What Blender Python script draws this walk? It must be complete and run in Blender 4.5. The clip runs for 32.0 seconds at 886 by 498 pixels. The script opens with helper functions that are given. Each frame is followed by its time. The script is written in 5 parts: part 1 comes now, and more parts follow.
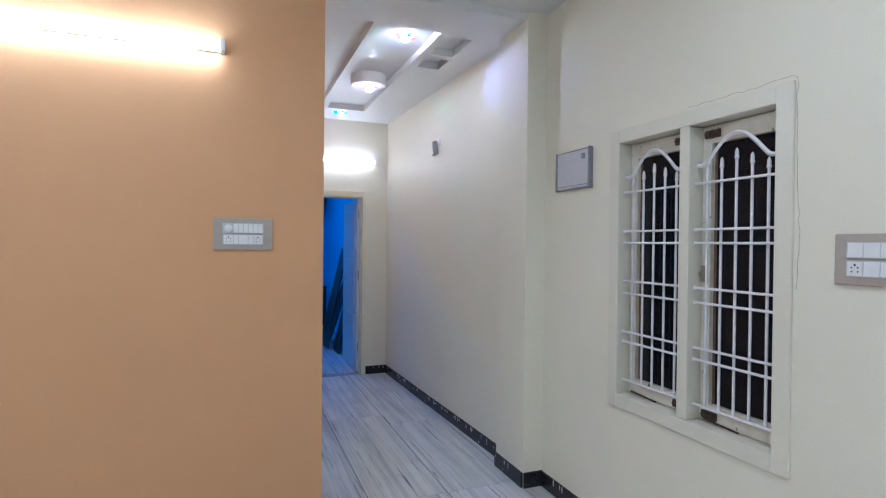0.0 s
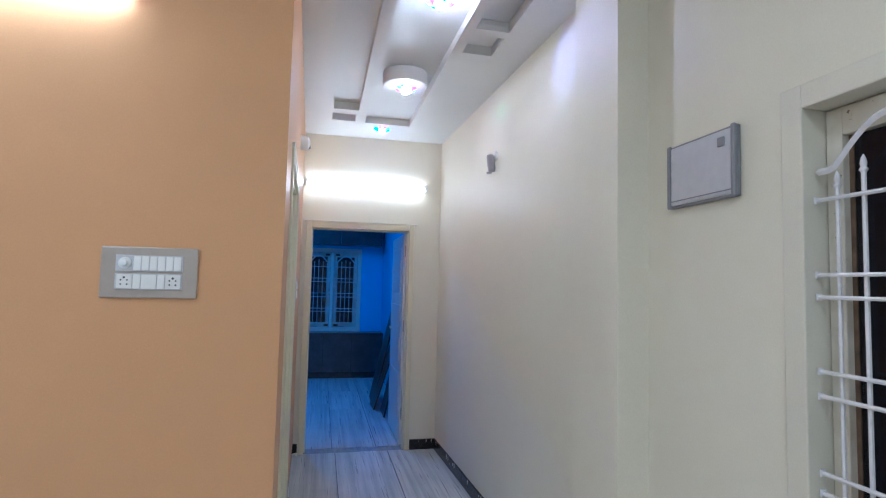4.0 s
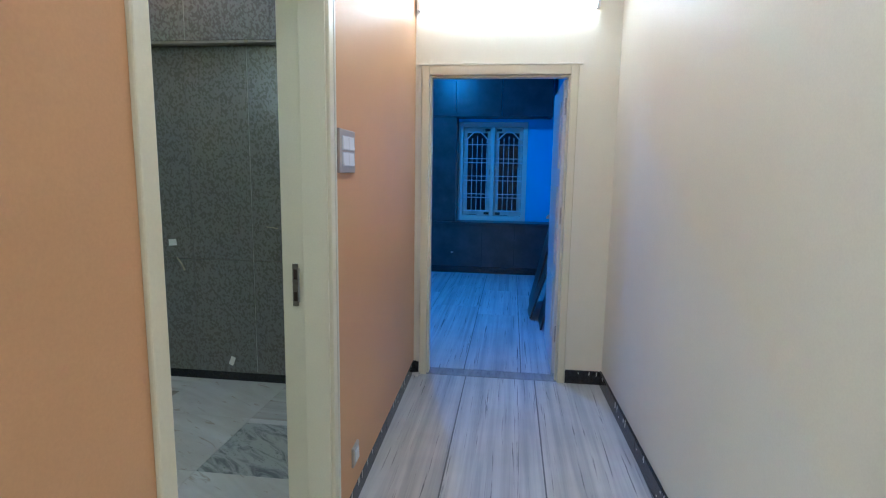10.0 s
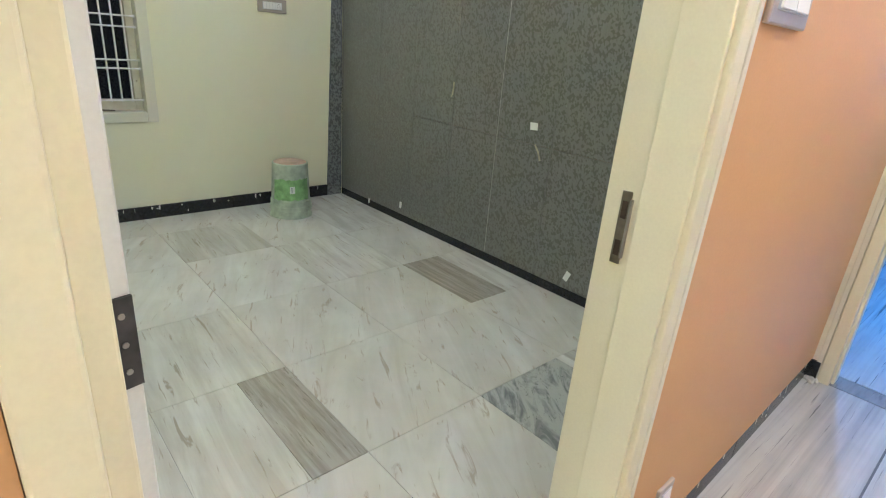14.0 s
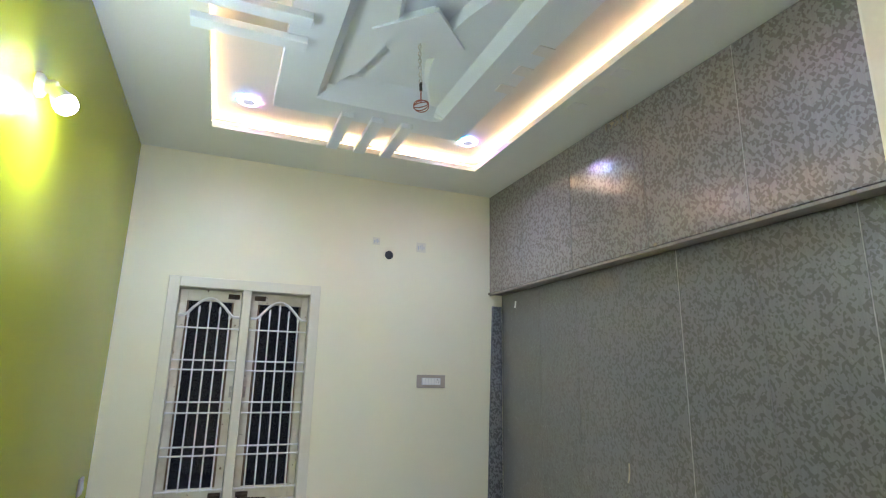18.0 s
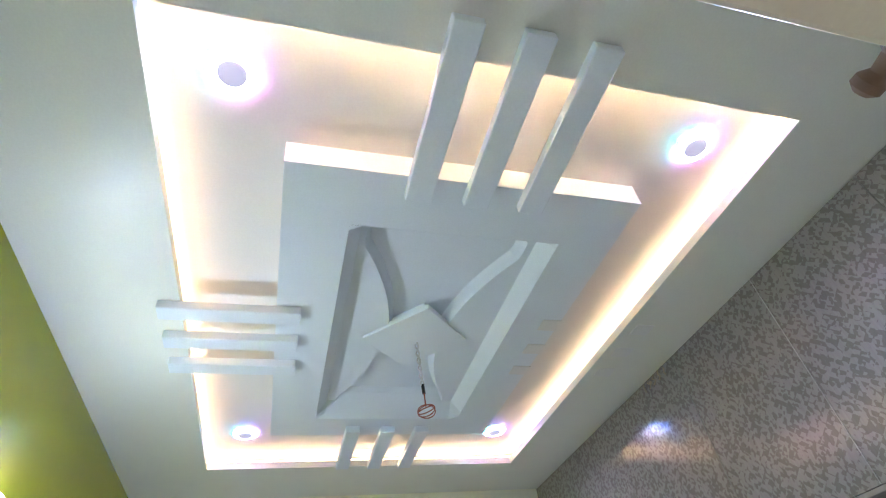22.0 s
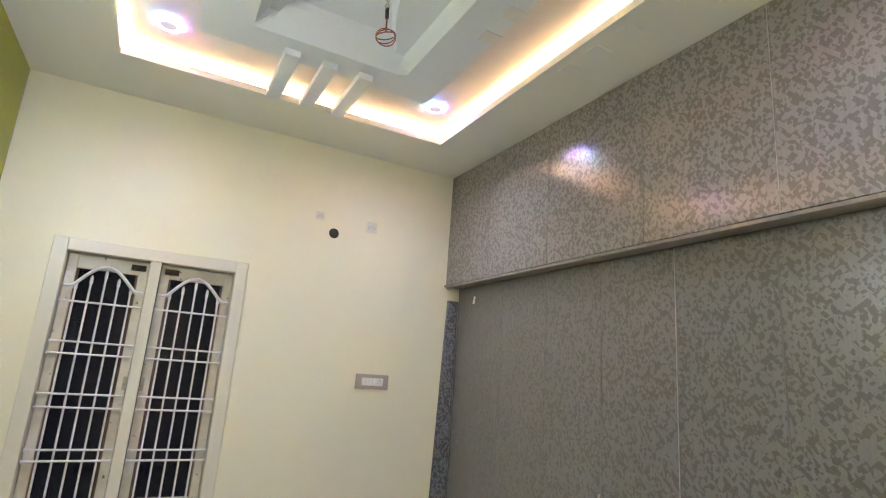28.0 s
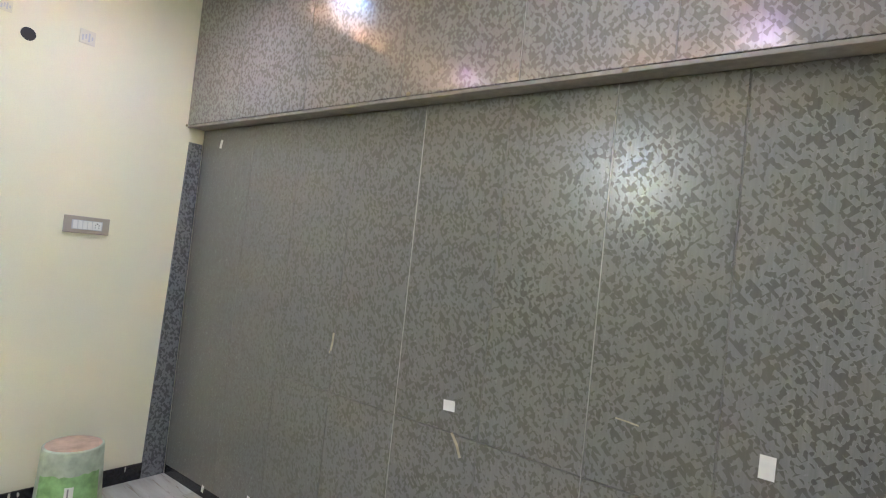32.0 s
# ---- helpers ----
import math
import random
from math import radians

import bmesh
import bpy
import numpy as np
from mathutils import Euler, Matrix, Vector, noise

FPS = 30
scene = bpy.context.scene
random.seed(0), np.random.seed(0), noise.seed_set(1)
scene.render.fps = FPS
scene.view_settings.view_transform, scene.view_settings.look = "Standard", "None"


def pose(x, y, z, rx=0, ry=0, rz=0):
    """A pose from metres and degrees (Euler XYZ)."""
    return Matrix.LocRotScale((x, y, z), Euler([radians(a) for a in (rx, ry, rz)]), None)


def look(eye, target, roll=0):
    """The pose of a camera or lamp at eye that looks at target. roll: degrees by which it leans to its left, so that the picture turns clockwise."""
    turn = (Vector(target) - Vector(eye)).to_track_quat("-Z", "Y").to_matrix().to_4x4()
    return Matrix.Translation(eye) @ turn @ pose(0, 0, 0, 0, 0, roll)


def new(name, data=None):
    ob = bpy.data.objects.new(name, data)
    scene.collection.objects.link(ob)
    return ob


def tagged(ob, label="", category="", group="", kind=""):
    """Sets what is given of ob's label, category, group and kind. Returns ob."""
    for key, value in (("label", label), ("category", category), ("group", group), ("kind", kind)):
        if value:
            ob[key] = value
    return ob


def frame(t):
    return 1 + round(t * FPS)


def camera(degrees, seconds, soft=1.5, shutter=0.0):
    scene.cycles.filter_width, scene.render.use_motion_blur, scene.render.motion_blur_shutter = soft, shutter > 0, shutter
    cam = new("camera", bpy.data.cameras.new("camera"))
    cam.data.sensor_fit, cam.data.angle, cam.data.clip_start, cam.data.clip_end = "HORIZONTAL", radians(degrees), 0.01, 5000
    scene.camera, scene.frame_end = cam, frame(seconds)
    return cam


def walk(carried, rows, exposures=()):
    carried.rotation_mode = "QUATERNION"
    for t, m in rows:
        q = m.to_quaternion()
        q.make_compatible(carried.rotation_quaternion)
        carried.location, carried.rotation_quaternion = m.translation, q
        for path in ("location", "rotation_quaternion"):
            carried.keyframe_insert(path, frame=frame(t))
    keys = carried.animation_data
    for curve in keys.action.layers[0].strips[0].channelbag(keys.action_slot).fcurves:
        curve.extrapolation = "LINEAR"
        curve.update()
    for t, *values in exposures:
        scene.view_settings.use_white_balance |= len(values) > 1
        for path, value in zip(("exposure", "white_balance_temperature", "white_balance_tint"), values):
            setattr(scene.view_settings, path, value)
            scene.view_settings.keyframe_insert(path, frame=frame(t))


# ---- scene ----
cam = camera(79.1, 32.0, soft=1.15)

# The walk: seconds, eye, target, roll.
PATH = [
    (0, (-0.541, -1.385, 1.515), (0.187, 0.477, 1.497), 0.6),
    (0.5, (-0.486, -1.257, 1.501), (0.247, 0.604, 1.505), 0.4),
    (1, (-0.427, -1.111, 1.518), (0.311, 0.747, 1.551), 0.3),
    (1.5, (-0.367, -0.984, 1.529), (0.369, 0.875, 1.578), -0.1),
    (2, (-0.304, -0.855, 1.527), (0.401, 1.015, 1.6), -0.4),
    (2.5, (-0.21, -0.723, 1.511), (0.417, 1.172, 1.622), -0.1),
    (3, (-0.108, -0.585, 1.524), (0.438, 1.335, 1.643), 0.8),
    (3.5, (-0.028, -0.464, 1.54), (0.441, 1.476, 1.674), 1.3),
    (5.5, (0.22, 0.049, 1.519), (0.603, 2.01, 1.626), 1.0),
    (6, (0.282, 0.174, 1.496), (0.591, 2.149, 1.56), 0.6),
    (6.5, (0.36, 0.308, 1.486), (0.566, 2.297, 1.504), 0.6),
    (7, (0.421, 0.425, 1.474), (0.54, 2.421, 1.425), 1.7),
    (7.5, (0.467, 0.524, 1.477), (0.515, 2.52, 1.359), 2.0),
    (8, (0.495, 0.629, 1.458), (0.505, 2.623, 1.313), 1.5),
    (8.5, (0.504, 0.764, 1.437), (0.507, 2.757, 1.269), 1.5),
    (9, (0.502, 0.901, 1.443), (0.487, 2.892, 1.256), 1.2),
    (9.5, (0.504, 1.016, 1.434), (0.416, 3.002, 1.21), 0.9),
    (10, (0.49, 1.127, 1.425), (0.244, 3.091, 1.136), 0.9),
    (10.5, (0.488, 1.237, 1.402), (0.034, 3.154, 1.055), 2.6),
    (11, (0.483, 1.362, 1.392), (-0.219, 3.191, 0.987), 5.3),
    (11.5, (0.482, 1.469, 1.399), (-0.443, 3.173, 0.905), 6.4),
    (12, (0.467, 1.551, 1.375), (-0.593, 3.154, 0.821), 6.0),
    (12.5, (0.433, 1.651, 1.356), (-0.725, 3.171, 0.765), 5.4),
    (13, (0.377, 1.76, 1.341), (-0.839, 3.209, 0.69), 5.9),
    (13.5, (0.319, 1.852, 1.338), (-0.964, 3.22, 0.642), 5.2),
    (15.5, (0.17, 2.109, 1.374), (-1.521, 2.978, 0.753), 4.8),
    (16, (0.14, 2.168, 1.395), (-1.637, 2.947, 0.913), 5.2),
    (16.35, (0.117, 2.196, 1.438), (-1.709, 2.933, 1.078), 4.5),
    (16.5, (0.107, 2.207, 1.457), (-1.739, 2.927, 1.19), 4.2),
    (17, (0.082, 2.241, 1.501), (-1.794, 2.932, 1.477), 2.7),
    (17.5, (0.037, 2.318, 1.53), (-1.827, 3.014, 1.738), 1.8),
    (18, (-0.021, 2.342, 1.536), (-1.827, 3.069, 1.994), 1.1),
    (18.5, (-0.072, 2.358, 1.618), (-1.808, 3.102, 2.277), 0.9),
    (19, (-0.119, 2.391, 1.664), (-1.771, 3.123, 2.522), 1.1),
    (19.5, (-0.152, 2.399, 1.686), (-1.727, 3.11, 2.693), 1.1),
    (20, (-0.171, 2.406, 1.707), (-1.673, 3.104, 2.829), 1.6),
    (20.5, (-0.186, 2.424, 1.727), (-1.631, 3.106, 2.929), 0.6),
    (21, (-0.194, 2.459, 1.744), (-1.599, 3.11, 3.01), -1.7),
    (21.5, (-0.196, 2.497, 1.757), (-1.584, 3.076, 3.075), -5.3),
    (22, (-0.21, 2.527, 1.773), (-1.604, 3.047, 3.11), -9.1),
    (22.5, (-0.227, 2.553, 1.778), (-1.65, 3.026, 3.101), -11.8),
    (23, (-0.247, 2.572, 1.781), (-1.682, 3.021, 3.099), -13.2),
    (23.5, (-0.273, 2.57, 1.787), (-1.701, 3.018, 3.113), -13.1),
    (24, (-0.303, 2.567, 1.778), (-1.737, 3.015, 3.098), -9.9),
    (24.5, (-0.335, 2.558, 1.776), (-1.812, 3.022, 3.042), -7.0),
    (25, (-0.366, 2.548, 1.763), (-1.903, 3.037, 2.945), -4.2),
    (25.5, (-0.393, 2.54, 1.746), (-2.004, 3.069, 2.807), -2.5),
    (27.5, (-0.481, 2.492, 1.666), (-2.235, 3.295, 2.192), 3.2),
    (28, (-0.498, 2.518, 1.589), (-2.231, 3.414, 2.032), 4.2),
    (28.5, (-0.507, 2.555, 1.562), (-2.198, 3.562, 1.915), 5.6),
    (29, (-0.515, 2.539, 1.559), (-2.122, 3.696, 1.839), 6.2),
    (29.5, (-0.511, 2.557, 1.548), (-2.027, 3.839, 1.792), 6.3),
    (30, (-0.515, 2.557, 1.544), (-1.932, 3.951, 1.758), 6.3),
    (30.5, (-0.513, 2.571, 1.531), (-1.854, 4.044, 1.715), 6.8),
    (31, (-0.513, 2.583, 1.52), (-1.796, 4.11, 1.668), 6.8),
    (31.5, (-0.515, 2.594, 1.499), (-1.758, 4.157, 1.605), 6.6),
    (32, (-0.507, 2.602, 1.489), (-1.698, 4.207, 1.543), 6.1),
]
# The film's own exposure: seconds, stops, kelvin, tint.
EXPOSURES = [(0.0, 1.85, 5250, 9), (3.0, 1.85, 5250, 9), (6.0, 2.0, 5280, 4), (8.0, 2.05, 5250, 3), (9.0, 2.3, 5400, 3), (10.0, 2.35, 5420, 3), (11.0, 2.4, 5800, 4), (12.0, 2.60, 6200, 5), (13.0, 3.08, 6350, 5), (15.5, 3.40, 6850, 8), (16.2, 3.36, 6750, 9), (17.0, 3.46, 6500, 12), (18.0, 3.25, 6000, 15), (19.0, 2.97, 5650, 16), (21.0, 3.18, 5650, 19), (23.0, 3.18, 5650, 20), (24.0, 2.95, 5700, 20), (25.0, 2.68, 5950, 19), (28.0, 3.42, 6800, 22), (30.0, 3.72, 6450, 21), (32.0, 3.72, 6350, 21)]
walk(cam, [(t, look(eye, target, roll)) for t, eye, target, roll in PATH], EXPOSURES)

# ---- world and large lights ----
world = bpy.data.worlds.new("night")
scene.world = world
world.use_nodes = True
world.node_tree.nodes["Background"].inputs[0].default_value = (0.012, 0.014, 0.022, 1)
world.node_tree.nodes["Background"].inputs[1].default_value = 0.25


# ---- materials ----
def mat(name):
    m = bpy.data.materials.new(name)
    m.use_nodes = True
    nt = m.node_tree
    return m, nt, nt.nodes["Principled BSDF"]


def node(nt, kind, **props):
    n = nt.nodes.new(kind)
    for k, v in props.items():
        if k in n.inputs:
            n.inputs[k].default_value = v
    return n


def noise_tex(nt, vec, scale, detail=3.0, rough=0.55, distortion=0.0):
    n = node(nt, "ShaderNodeTexNoise", Scale=scale, Detail=detail, Roughness=rough, Distortion=distortion)
    if vec is not None:
        nt.links.new(vec, n.inputs["Vector"])
    return n


def ramp(nt, fac, stops):
    r = nt.nodes.new("ShaderNodeValToRGB")
    els = r.color_ramp.elements
    while len(els) < len(stops):
        els.new(0.5)
    for e, (p, c) in zip(els, stops):
        e.position, e.color = p, (*c, 1) if len(c) == 3 else c
    nt.links.new(fac, r.inputs["Fac"])
    return r


def mixc(nt, fac, a, b, mode="MIX"):
    n = nt.nodes.new("ShaderNodeMix")
    n.data_type, n.blend_type = "RGBA", mode
    for sock, val in ((n.inputs[0], fac), (n.inputs[6], a), (n.inputs[7], b)):
        if hasattr(val, "is_linked"):
            nt.links.new(val, sock)
        elif isinstance(val, tuple):
            sock.default_value = (*val, 1) if len(val) == 3 else val
        else:
            sock.default_value = val
    return n.outputs[2]


def bump(nt, height, strength, dist, bsdf):
    b = node(nt, "ShaderNodeBump", Strength=strength, Distance=dist)
    nt.links.new(height, b.inputs["Height"])
    nt.links.new(b.outputs[0], bsdf.inputs["Normal"])
    return b


def place(nt):
    return nt.nodes.new("ShaderNodeNewGeometry").outputs["Position"]


def local(nt):
    return nt.nodes.new("ShaderNodeTexCoord").outputs["Object"]


def paint(name, col, rough=0.35, grain=0.10, stain=0.012, spec=0.5):
    """Rolled emulsion: faint roller relief, very soft large-scale unevenness."""
    m, nt, b = mat(name)
    p = place(nt)
    fine = noise_tex(nt, p, 70, 3)
    big = noise_tex(nt, p, 0.9, 2, 0.5)
    dark = tuple(c * (1 - stain * 1.5) for c in col)
    light = tuple(min(1, c * (1 + stain)) for c in col)
    r = ramp(nt, big.outputs[0], [(0.25, dark), (0.75, light)])
    mottle = noise_tex(nt, p, 9, 3, 0.6)
    rm = ramp(nt, mottle.outputs[0], [(0.25, (0.985, 0.983, 0.98)), (0.75, (1, 1, 1))])
    c = mixc(nt, 1.0, r.outputs[0], rm.outputs[0], "MULTIPLY")
    peel = noise_tex(nt, p, 165, 2, 0.6)
    rp = ramp(nt, peel.outputs[0], [(0.30, (0.955, 0.952, 0.948)), (0.70, (1, 1, 1))])
    c = mixc(nt, 1.0, c, rp.outputs[0], "MULTIPLY")
    nt.links.new(c, b.inputs["Base Color"])
    b.inputs["Roughness"].default_value = rough
    b.inputs["Specular IOR Level"].default_value = spec
    bump(nt, fine.outputs[0], grain, 0.0008, b)
    return m


def plain(name, col, rough=0.5, metal=0.0, vary=0.08, spec=0.5, bumpy=0.0, scale=30):
    m, nt, b = mat(name)
    n = noise_tex(nt, local(nt), scale, 3)
    r = ramp(nt, n.outputs[0], [(0.3, tuple(c * (1 - vary) for c in col)), (0.7, tuple(min(1, c * (1 + vary)) for c in col))])
    nt.links.new(r.outputs[0], b.inputs["Base Color"])
    b.inputs["Roughness"].default_value, b.inputs["Metallic"].default_value = rough, metal
    b.inputs["Specular IOR Level"].default_value = spec
    if bumpy:
        bump(nt, n.outputs[0], bumpy, 0.003, b)
    return m


def glow(name, col, strength):
    m, nt, b = mat(name)
    b.inputs["Base Color"].default_value = (*[min(0.9, c) for c in col], 1)
    b.inputs["Emission Color"].default_value = (*col, 1)
    b.inputs["Emission Strength"].default_value = strength
    return m


def marble(name, base, vein, dark, turn=90.0, stretch=6.0, scale=3.0, contrast=0.5, swirl=0.6, rough=0.16):
    """Polished marble slab: stretched veins, patches, each slab with its own offset."""
    m, nt, b = mat(name)
    info = nt.nodes.new("ShaderNodeObjectInfo")
    off = nt.nodes.new("ShaderNodeVectorMath")
    off.operation = "MULTIPLY_ADD"
    comb = nt.nodes.new("ShaderNodeCombineXYZ")
    for k in range(3):
        nt.links.new(info.outputs["Random"], comb.inputs[k])
    nt.links.new(comb.outputs[0], off.inputs[0])
    off.inputs[1].default_value = (37.0, 23.0, 11.0)
    nt.links.new(place(nt), off.inputs[2])
    turned = nt.nodes.new("ShaderNodeMapping")
    turned.inputs["Rotation"].default_value = (0, 0, radians(turn))
    nt.links.new(off.outputs[0], turned.inputs[0])
    mp = nt.nodes.new("ShaderNodeMapping")
    mp.inputs["Scale"].default_value = (1.0, stretch, 1.0)
    nt.links.new(turned.outputs[0], mp.inputs[0])
    v1 = noise_tex(nt, mp.outputs[0], scale, 4, 0.6, swirl)
    v2 = noise_tex(nt, mp.outputs[0], scale * 3.3, 5, 0.6, swirl * 1.4)
    cloud = noise_tex(nt, off.outputs[0], 2.2, 4, 0.6)
    r1 = ramp(nt, v1.outputs[0], [(0.36, vein), (0.36 + 0.22 / (contrast + 0.3), base)])
    r2 = ramp(nt, v2.outputs[0], [(0.32, (1, 1, 1)), (0.40, (0, 0, 0))])
    c = mixc(nt, r2.outputs[0], r1.outputs[0], dark)
    rc = ramp(nt, cloud.outputs[0], [(0.3, (0.84, 0.83, 0.82)), (0.7, (1, 1, 1))])
    c = mixc(nt, 1.0, c, rc.outputs[0], "MULTIPLY")
    tone = ramp(nt, info.outputs["Random"], [(0.0, (0.86, 0.85, 0.82)), (1.0, (1, 1, 1))])
    c = mixc(nt, 1.0, c, tone.outputs[0], "MULTIPLY")
    nt.links.new(c, b.inputs["Base Color"])
    rr = ramp(nt, cloud.outputs[0], [(0.3, (rough * 1.7,) * 3), (0.7, (rough * 0.9,) * 3)])
    nt.links.new(rr.outputs[0], b.inputs["Roughness"])
    bump(nt, v2.outputs[0], 0.03, 0.002, b)
    return m


def shards(name, dark, light, size=0.024, rough=0.27, cover=0.46, dull=1.45, sheen=(0.62, 0.28)):
    """Laminate printed with small hooked shards: a smooth blotch print cut and shifted along slanting stripes."""
    m, nt, b = mat(name)
    p = place(nt)
    shift = None
    for (dx, dz), width, far in (((0.72, 0.69), 1.25, 7.0), ((-0.60, 0.80), 2.0, 5.0)):
        dot = nt.nodes.new("ShaderNodeVectorMath")
        dot.operation = "DOT_PRODUCT"
        nt.links.new(p, dot.inputs[0])
        dot.inputs[1].default_value = (dx / (size * width), dx / (size * width), dz / (size * width))
        fl = nt.nodes.new("ShaderNodeMath")
        fl.operation = "FLOOR"
        nt.links.new(dot.outputs["Value"], fl.inputs[0])
        chance = nt.nodes.new("ShaderNodeTexWhiteNoise")
        chance.noise_dimensions = "1D"
        nt.links.new(fl.outputs[0], chance.inputs["W"])
        move = nt.nodes.new("ShaderNodeVectorMath")
        move.operation = "MULTIPLY_ADD"
        nt.links.new(chance.outputs["Color"], move.inputs[0])
        move.inputs[1].default_value = (far, far, far)
        nt.links.new(shift if shift is not None else p, move.inputs[2])
        shift = move.outputs[0]
    flat = nt.nodes.new("ShaderNodeMapping")
    flat.inputs["Rotation"].default_value = (0, radians(24), 0)
    flat.inputs["Scale"].default_value = (1.15, 1.15, 0.80)
    nt.links.new(shift, flat.inputs[0])
    blot = noise_tex(nt, flat.outputs[0], 0.56 / size, 0.0, 0.5, 0.15)
    r = ramp(nt, blot.outputs[0], [(cover - 0.012, (1, 1, 1)), (cover + 0.022, (0, 0, 0))])
    c = mixc(nt, r.outputs[0], light, dark)
    big = noise_tex(nt, p, 1.1, 3)
    rb = ramp(nt, big.outputs[0], [(0.3, (0.94, 0.93, 0.92)), (0.7, (1, 1, 1))])
    c = mixc(nt, 1.0, c, rb.outputs[0], "MULTIPLY")
    gm = nt.nodes.new("ShaderNodeMapping")
    gm.inputs["Scale"].default_value = (1.0, 1.0, 0.06)
    nt.links.new(p, gm.inputs[0])
    grain = noise_tex(nt, gm.outputs[0], 120, 3, 0.6)
    rg = ramp(nt, grain.outputs[0], [(0.3, (0.88, 0.875, 0.87)), (0.7, (1, 1, 1))])
    c = mixc(nt, 1.0, c, rg.outputs[0], "MULTIPLY")
    nt.links.new(c, b.inputs["Base Color"])
    fine = noise_tex(nt, p, 210, 2)
    rr = ramp(nt, r.outputs[0], [(0.0, (rough,) * 3), (1.0, (rough * dull,) * 3)])
    nt.links.new(rr.outputs[0], b.inputs["Roughness"])
    sp = ramp(nt, r.outputs[0], [(0.0, (sheen[0],) * 3), (1.0, (sheen[1],) * 3)])
    nt.links.new(sp.outputs[0], b.inputs["Specular IOR Level"])
    bump(nt, fine.outputs[0], 0.08, 0.001, b)
    return m


M_CREAM = paint("cream_wall_paint", (0.82, 0.77, 0.635), 0.44, 0.22, 0.012, 0.08)
M_ORANGE = paint("orange_wall_paint", (0.68, 0.385, 0.198), 0.42, 0.22, 0.012, 0.10)
M_YELLOW = paint("pale_yellow_wall_paint", (0.87, 0.825, 0.635), 0.42, 0.18, 0.012)
M_GREEN = paint("lime_green_wall_paint", (0.37, 0.385, 0.012), 0.24, 0.10, 0.012, 0.30)
M_BLUE = paint("bright_blue_wall_paint", (0.06, 0.54, 0.84), 0.35)
M_CEIL = paint("white_ceiling_paint", (0.80, 0.80, 0.785), 0.40, 0.10, 0.012)
M_POP = paint("plaster_ceiling_paint", (0.79, 0.85, 0.91), 0.42, 0.10, 0.012)
M_POPC = paint("cream_ceiling_paint", (0.80, 0.81, 0.745), 0.42, 0.10, 0.012)
M_FRAME = paint("cream_frame_enamel", (0.78, 0.715, 0.53), 0.33, 0.10, 0.012)
M_FRAME_W = paint("white_frame_enamel", (0.76, 0.72, 0.60), 0.33, 0.10, 0.012)


def worn_enamel(name, col, under, rough=0.35):
    """Old enamel with stains and chips that show the timber."""
    m, nt, b = mat(name)
    p = place(nt)
    chips = noise_tex(nt, p, 26, 4, 0.65)
    smudge = noise_tex(nt, p, 6, 3, 0.6)
    rc = ramp(nt, chips.outputs[0], [(0.655, (0, 0, 0)), (0.685, (1, 1, 1))])
    rs = ramp(nt, smudge.outputs[0], [(0.35, (0.80, 0.76, 0.70)), (0.62, (1, 1, 1))])
    c = mixc(nt, 1.0, col, rs.outputs[0], "MULTIPLY")
    c = mixc(nt, rc.outputs[0], c, under)
    nt.links.new(c, b.inputs["Base Color"])
    b.inputs["Roughness"].default_value = rough
    bump(nt, chips.outputs[0], 0.15, 0.001, b)
    return m


M_SASH = worn_enamel("worn_sash_enamel", (0.72, 0.68, 0.58), (0.17, 0.11, 0.07))
M_LEAF = paint("white_door_enamel", (0.74, 0.73, 0.70), 0.28, 0.10, 0.012)
M_BARE = plain("raw_timber", (0.16, 0.10, 0.06), 0.7, vary=0.3, bumpy=0.3)
M_SKIRT = plain("black_granite_skirting", (0.018, 0.018, 0.020), 0.25, vary=0.6, scale=60)
M_SMEAR = plain("dried_putty", (0.62, 0.60, 0.54), 0.8, vary=0.2)
M_PLATE = plain("champagne_grey_plastic", (0.42, 0.36, 0.31), 0.30, vary=0.03)
M_WHITE = plain("white_plastic", (0.80, 0.79, 0.77), 0.28, vary=0.03)
M_GREYW = plain("pale_grey_enamel", (0.55, 0.55, 0.58), 0.35, vary=0.04)
M_GREYD = plain("mid_grey_plastic", (0.24, 0.24, 0.26), 0.4, vary=0.05)
M_HOLDER = plain("pinkish_grey_plastic", (0.36, 0.34, 0.345), 0.35, vary=0.05)
M_BLACK = plain("black_plastic", (0.012, 0.012, 0.012), 0.4)
M_GRILL = plain("white_steel_enamel", (0.78, 0.76, 0.77), 0.30, vary=0.08)
M_RUST = plain("rusty_iron", (0.07, 0.045, 0.03), 0.65, 0.3, vary=0.5, bumpy=0.3)
M_STEEL = plain("satin_steel", (0.45, 0.42, 0.38), 0.30, 1.0, vary=0.1)
M_HINGE = plain("dark_hinge_steel", (0.09, 0.085, 0.085), 0.45, 0.8, vary=0.3)
M_BRASS = plain("worn_strike_metal", (0.26, 0.225, 0.17), 0.35, 1.0, vary=0.2)
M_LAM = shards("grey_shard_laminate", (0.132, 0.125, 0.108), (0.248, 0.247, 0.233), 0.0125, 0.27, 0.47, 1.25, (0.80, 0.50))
# Glossier loft copy, its colour lightened for the extra light up there.
M_LAMG_LIT = shards("lightened_glossy_shard_laminate", (0.210, 0.192, 0.174), (0.310, 0.294, 0.276), 0.0125, 0.135, 0.47, 1.4, (0.95, 0.6))
M_LAMB = shards("blue_grey_shard_laminate", (0.11, 0.112, 0.118), (0.255, 0.262, 0.275), 0.0125, 0.22, 0.48)
M_EDGE = plain("brown_edge_band", (0.27, 0.24, 0.20), 0.5, vary=0.15)
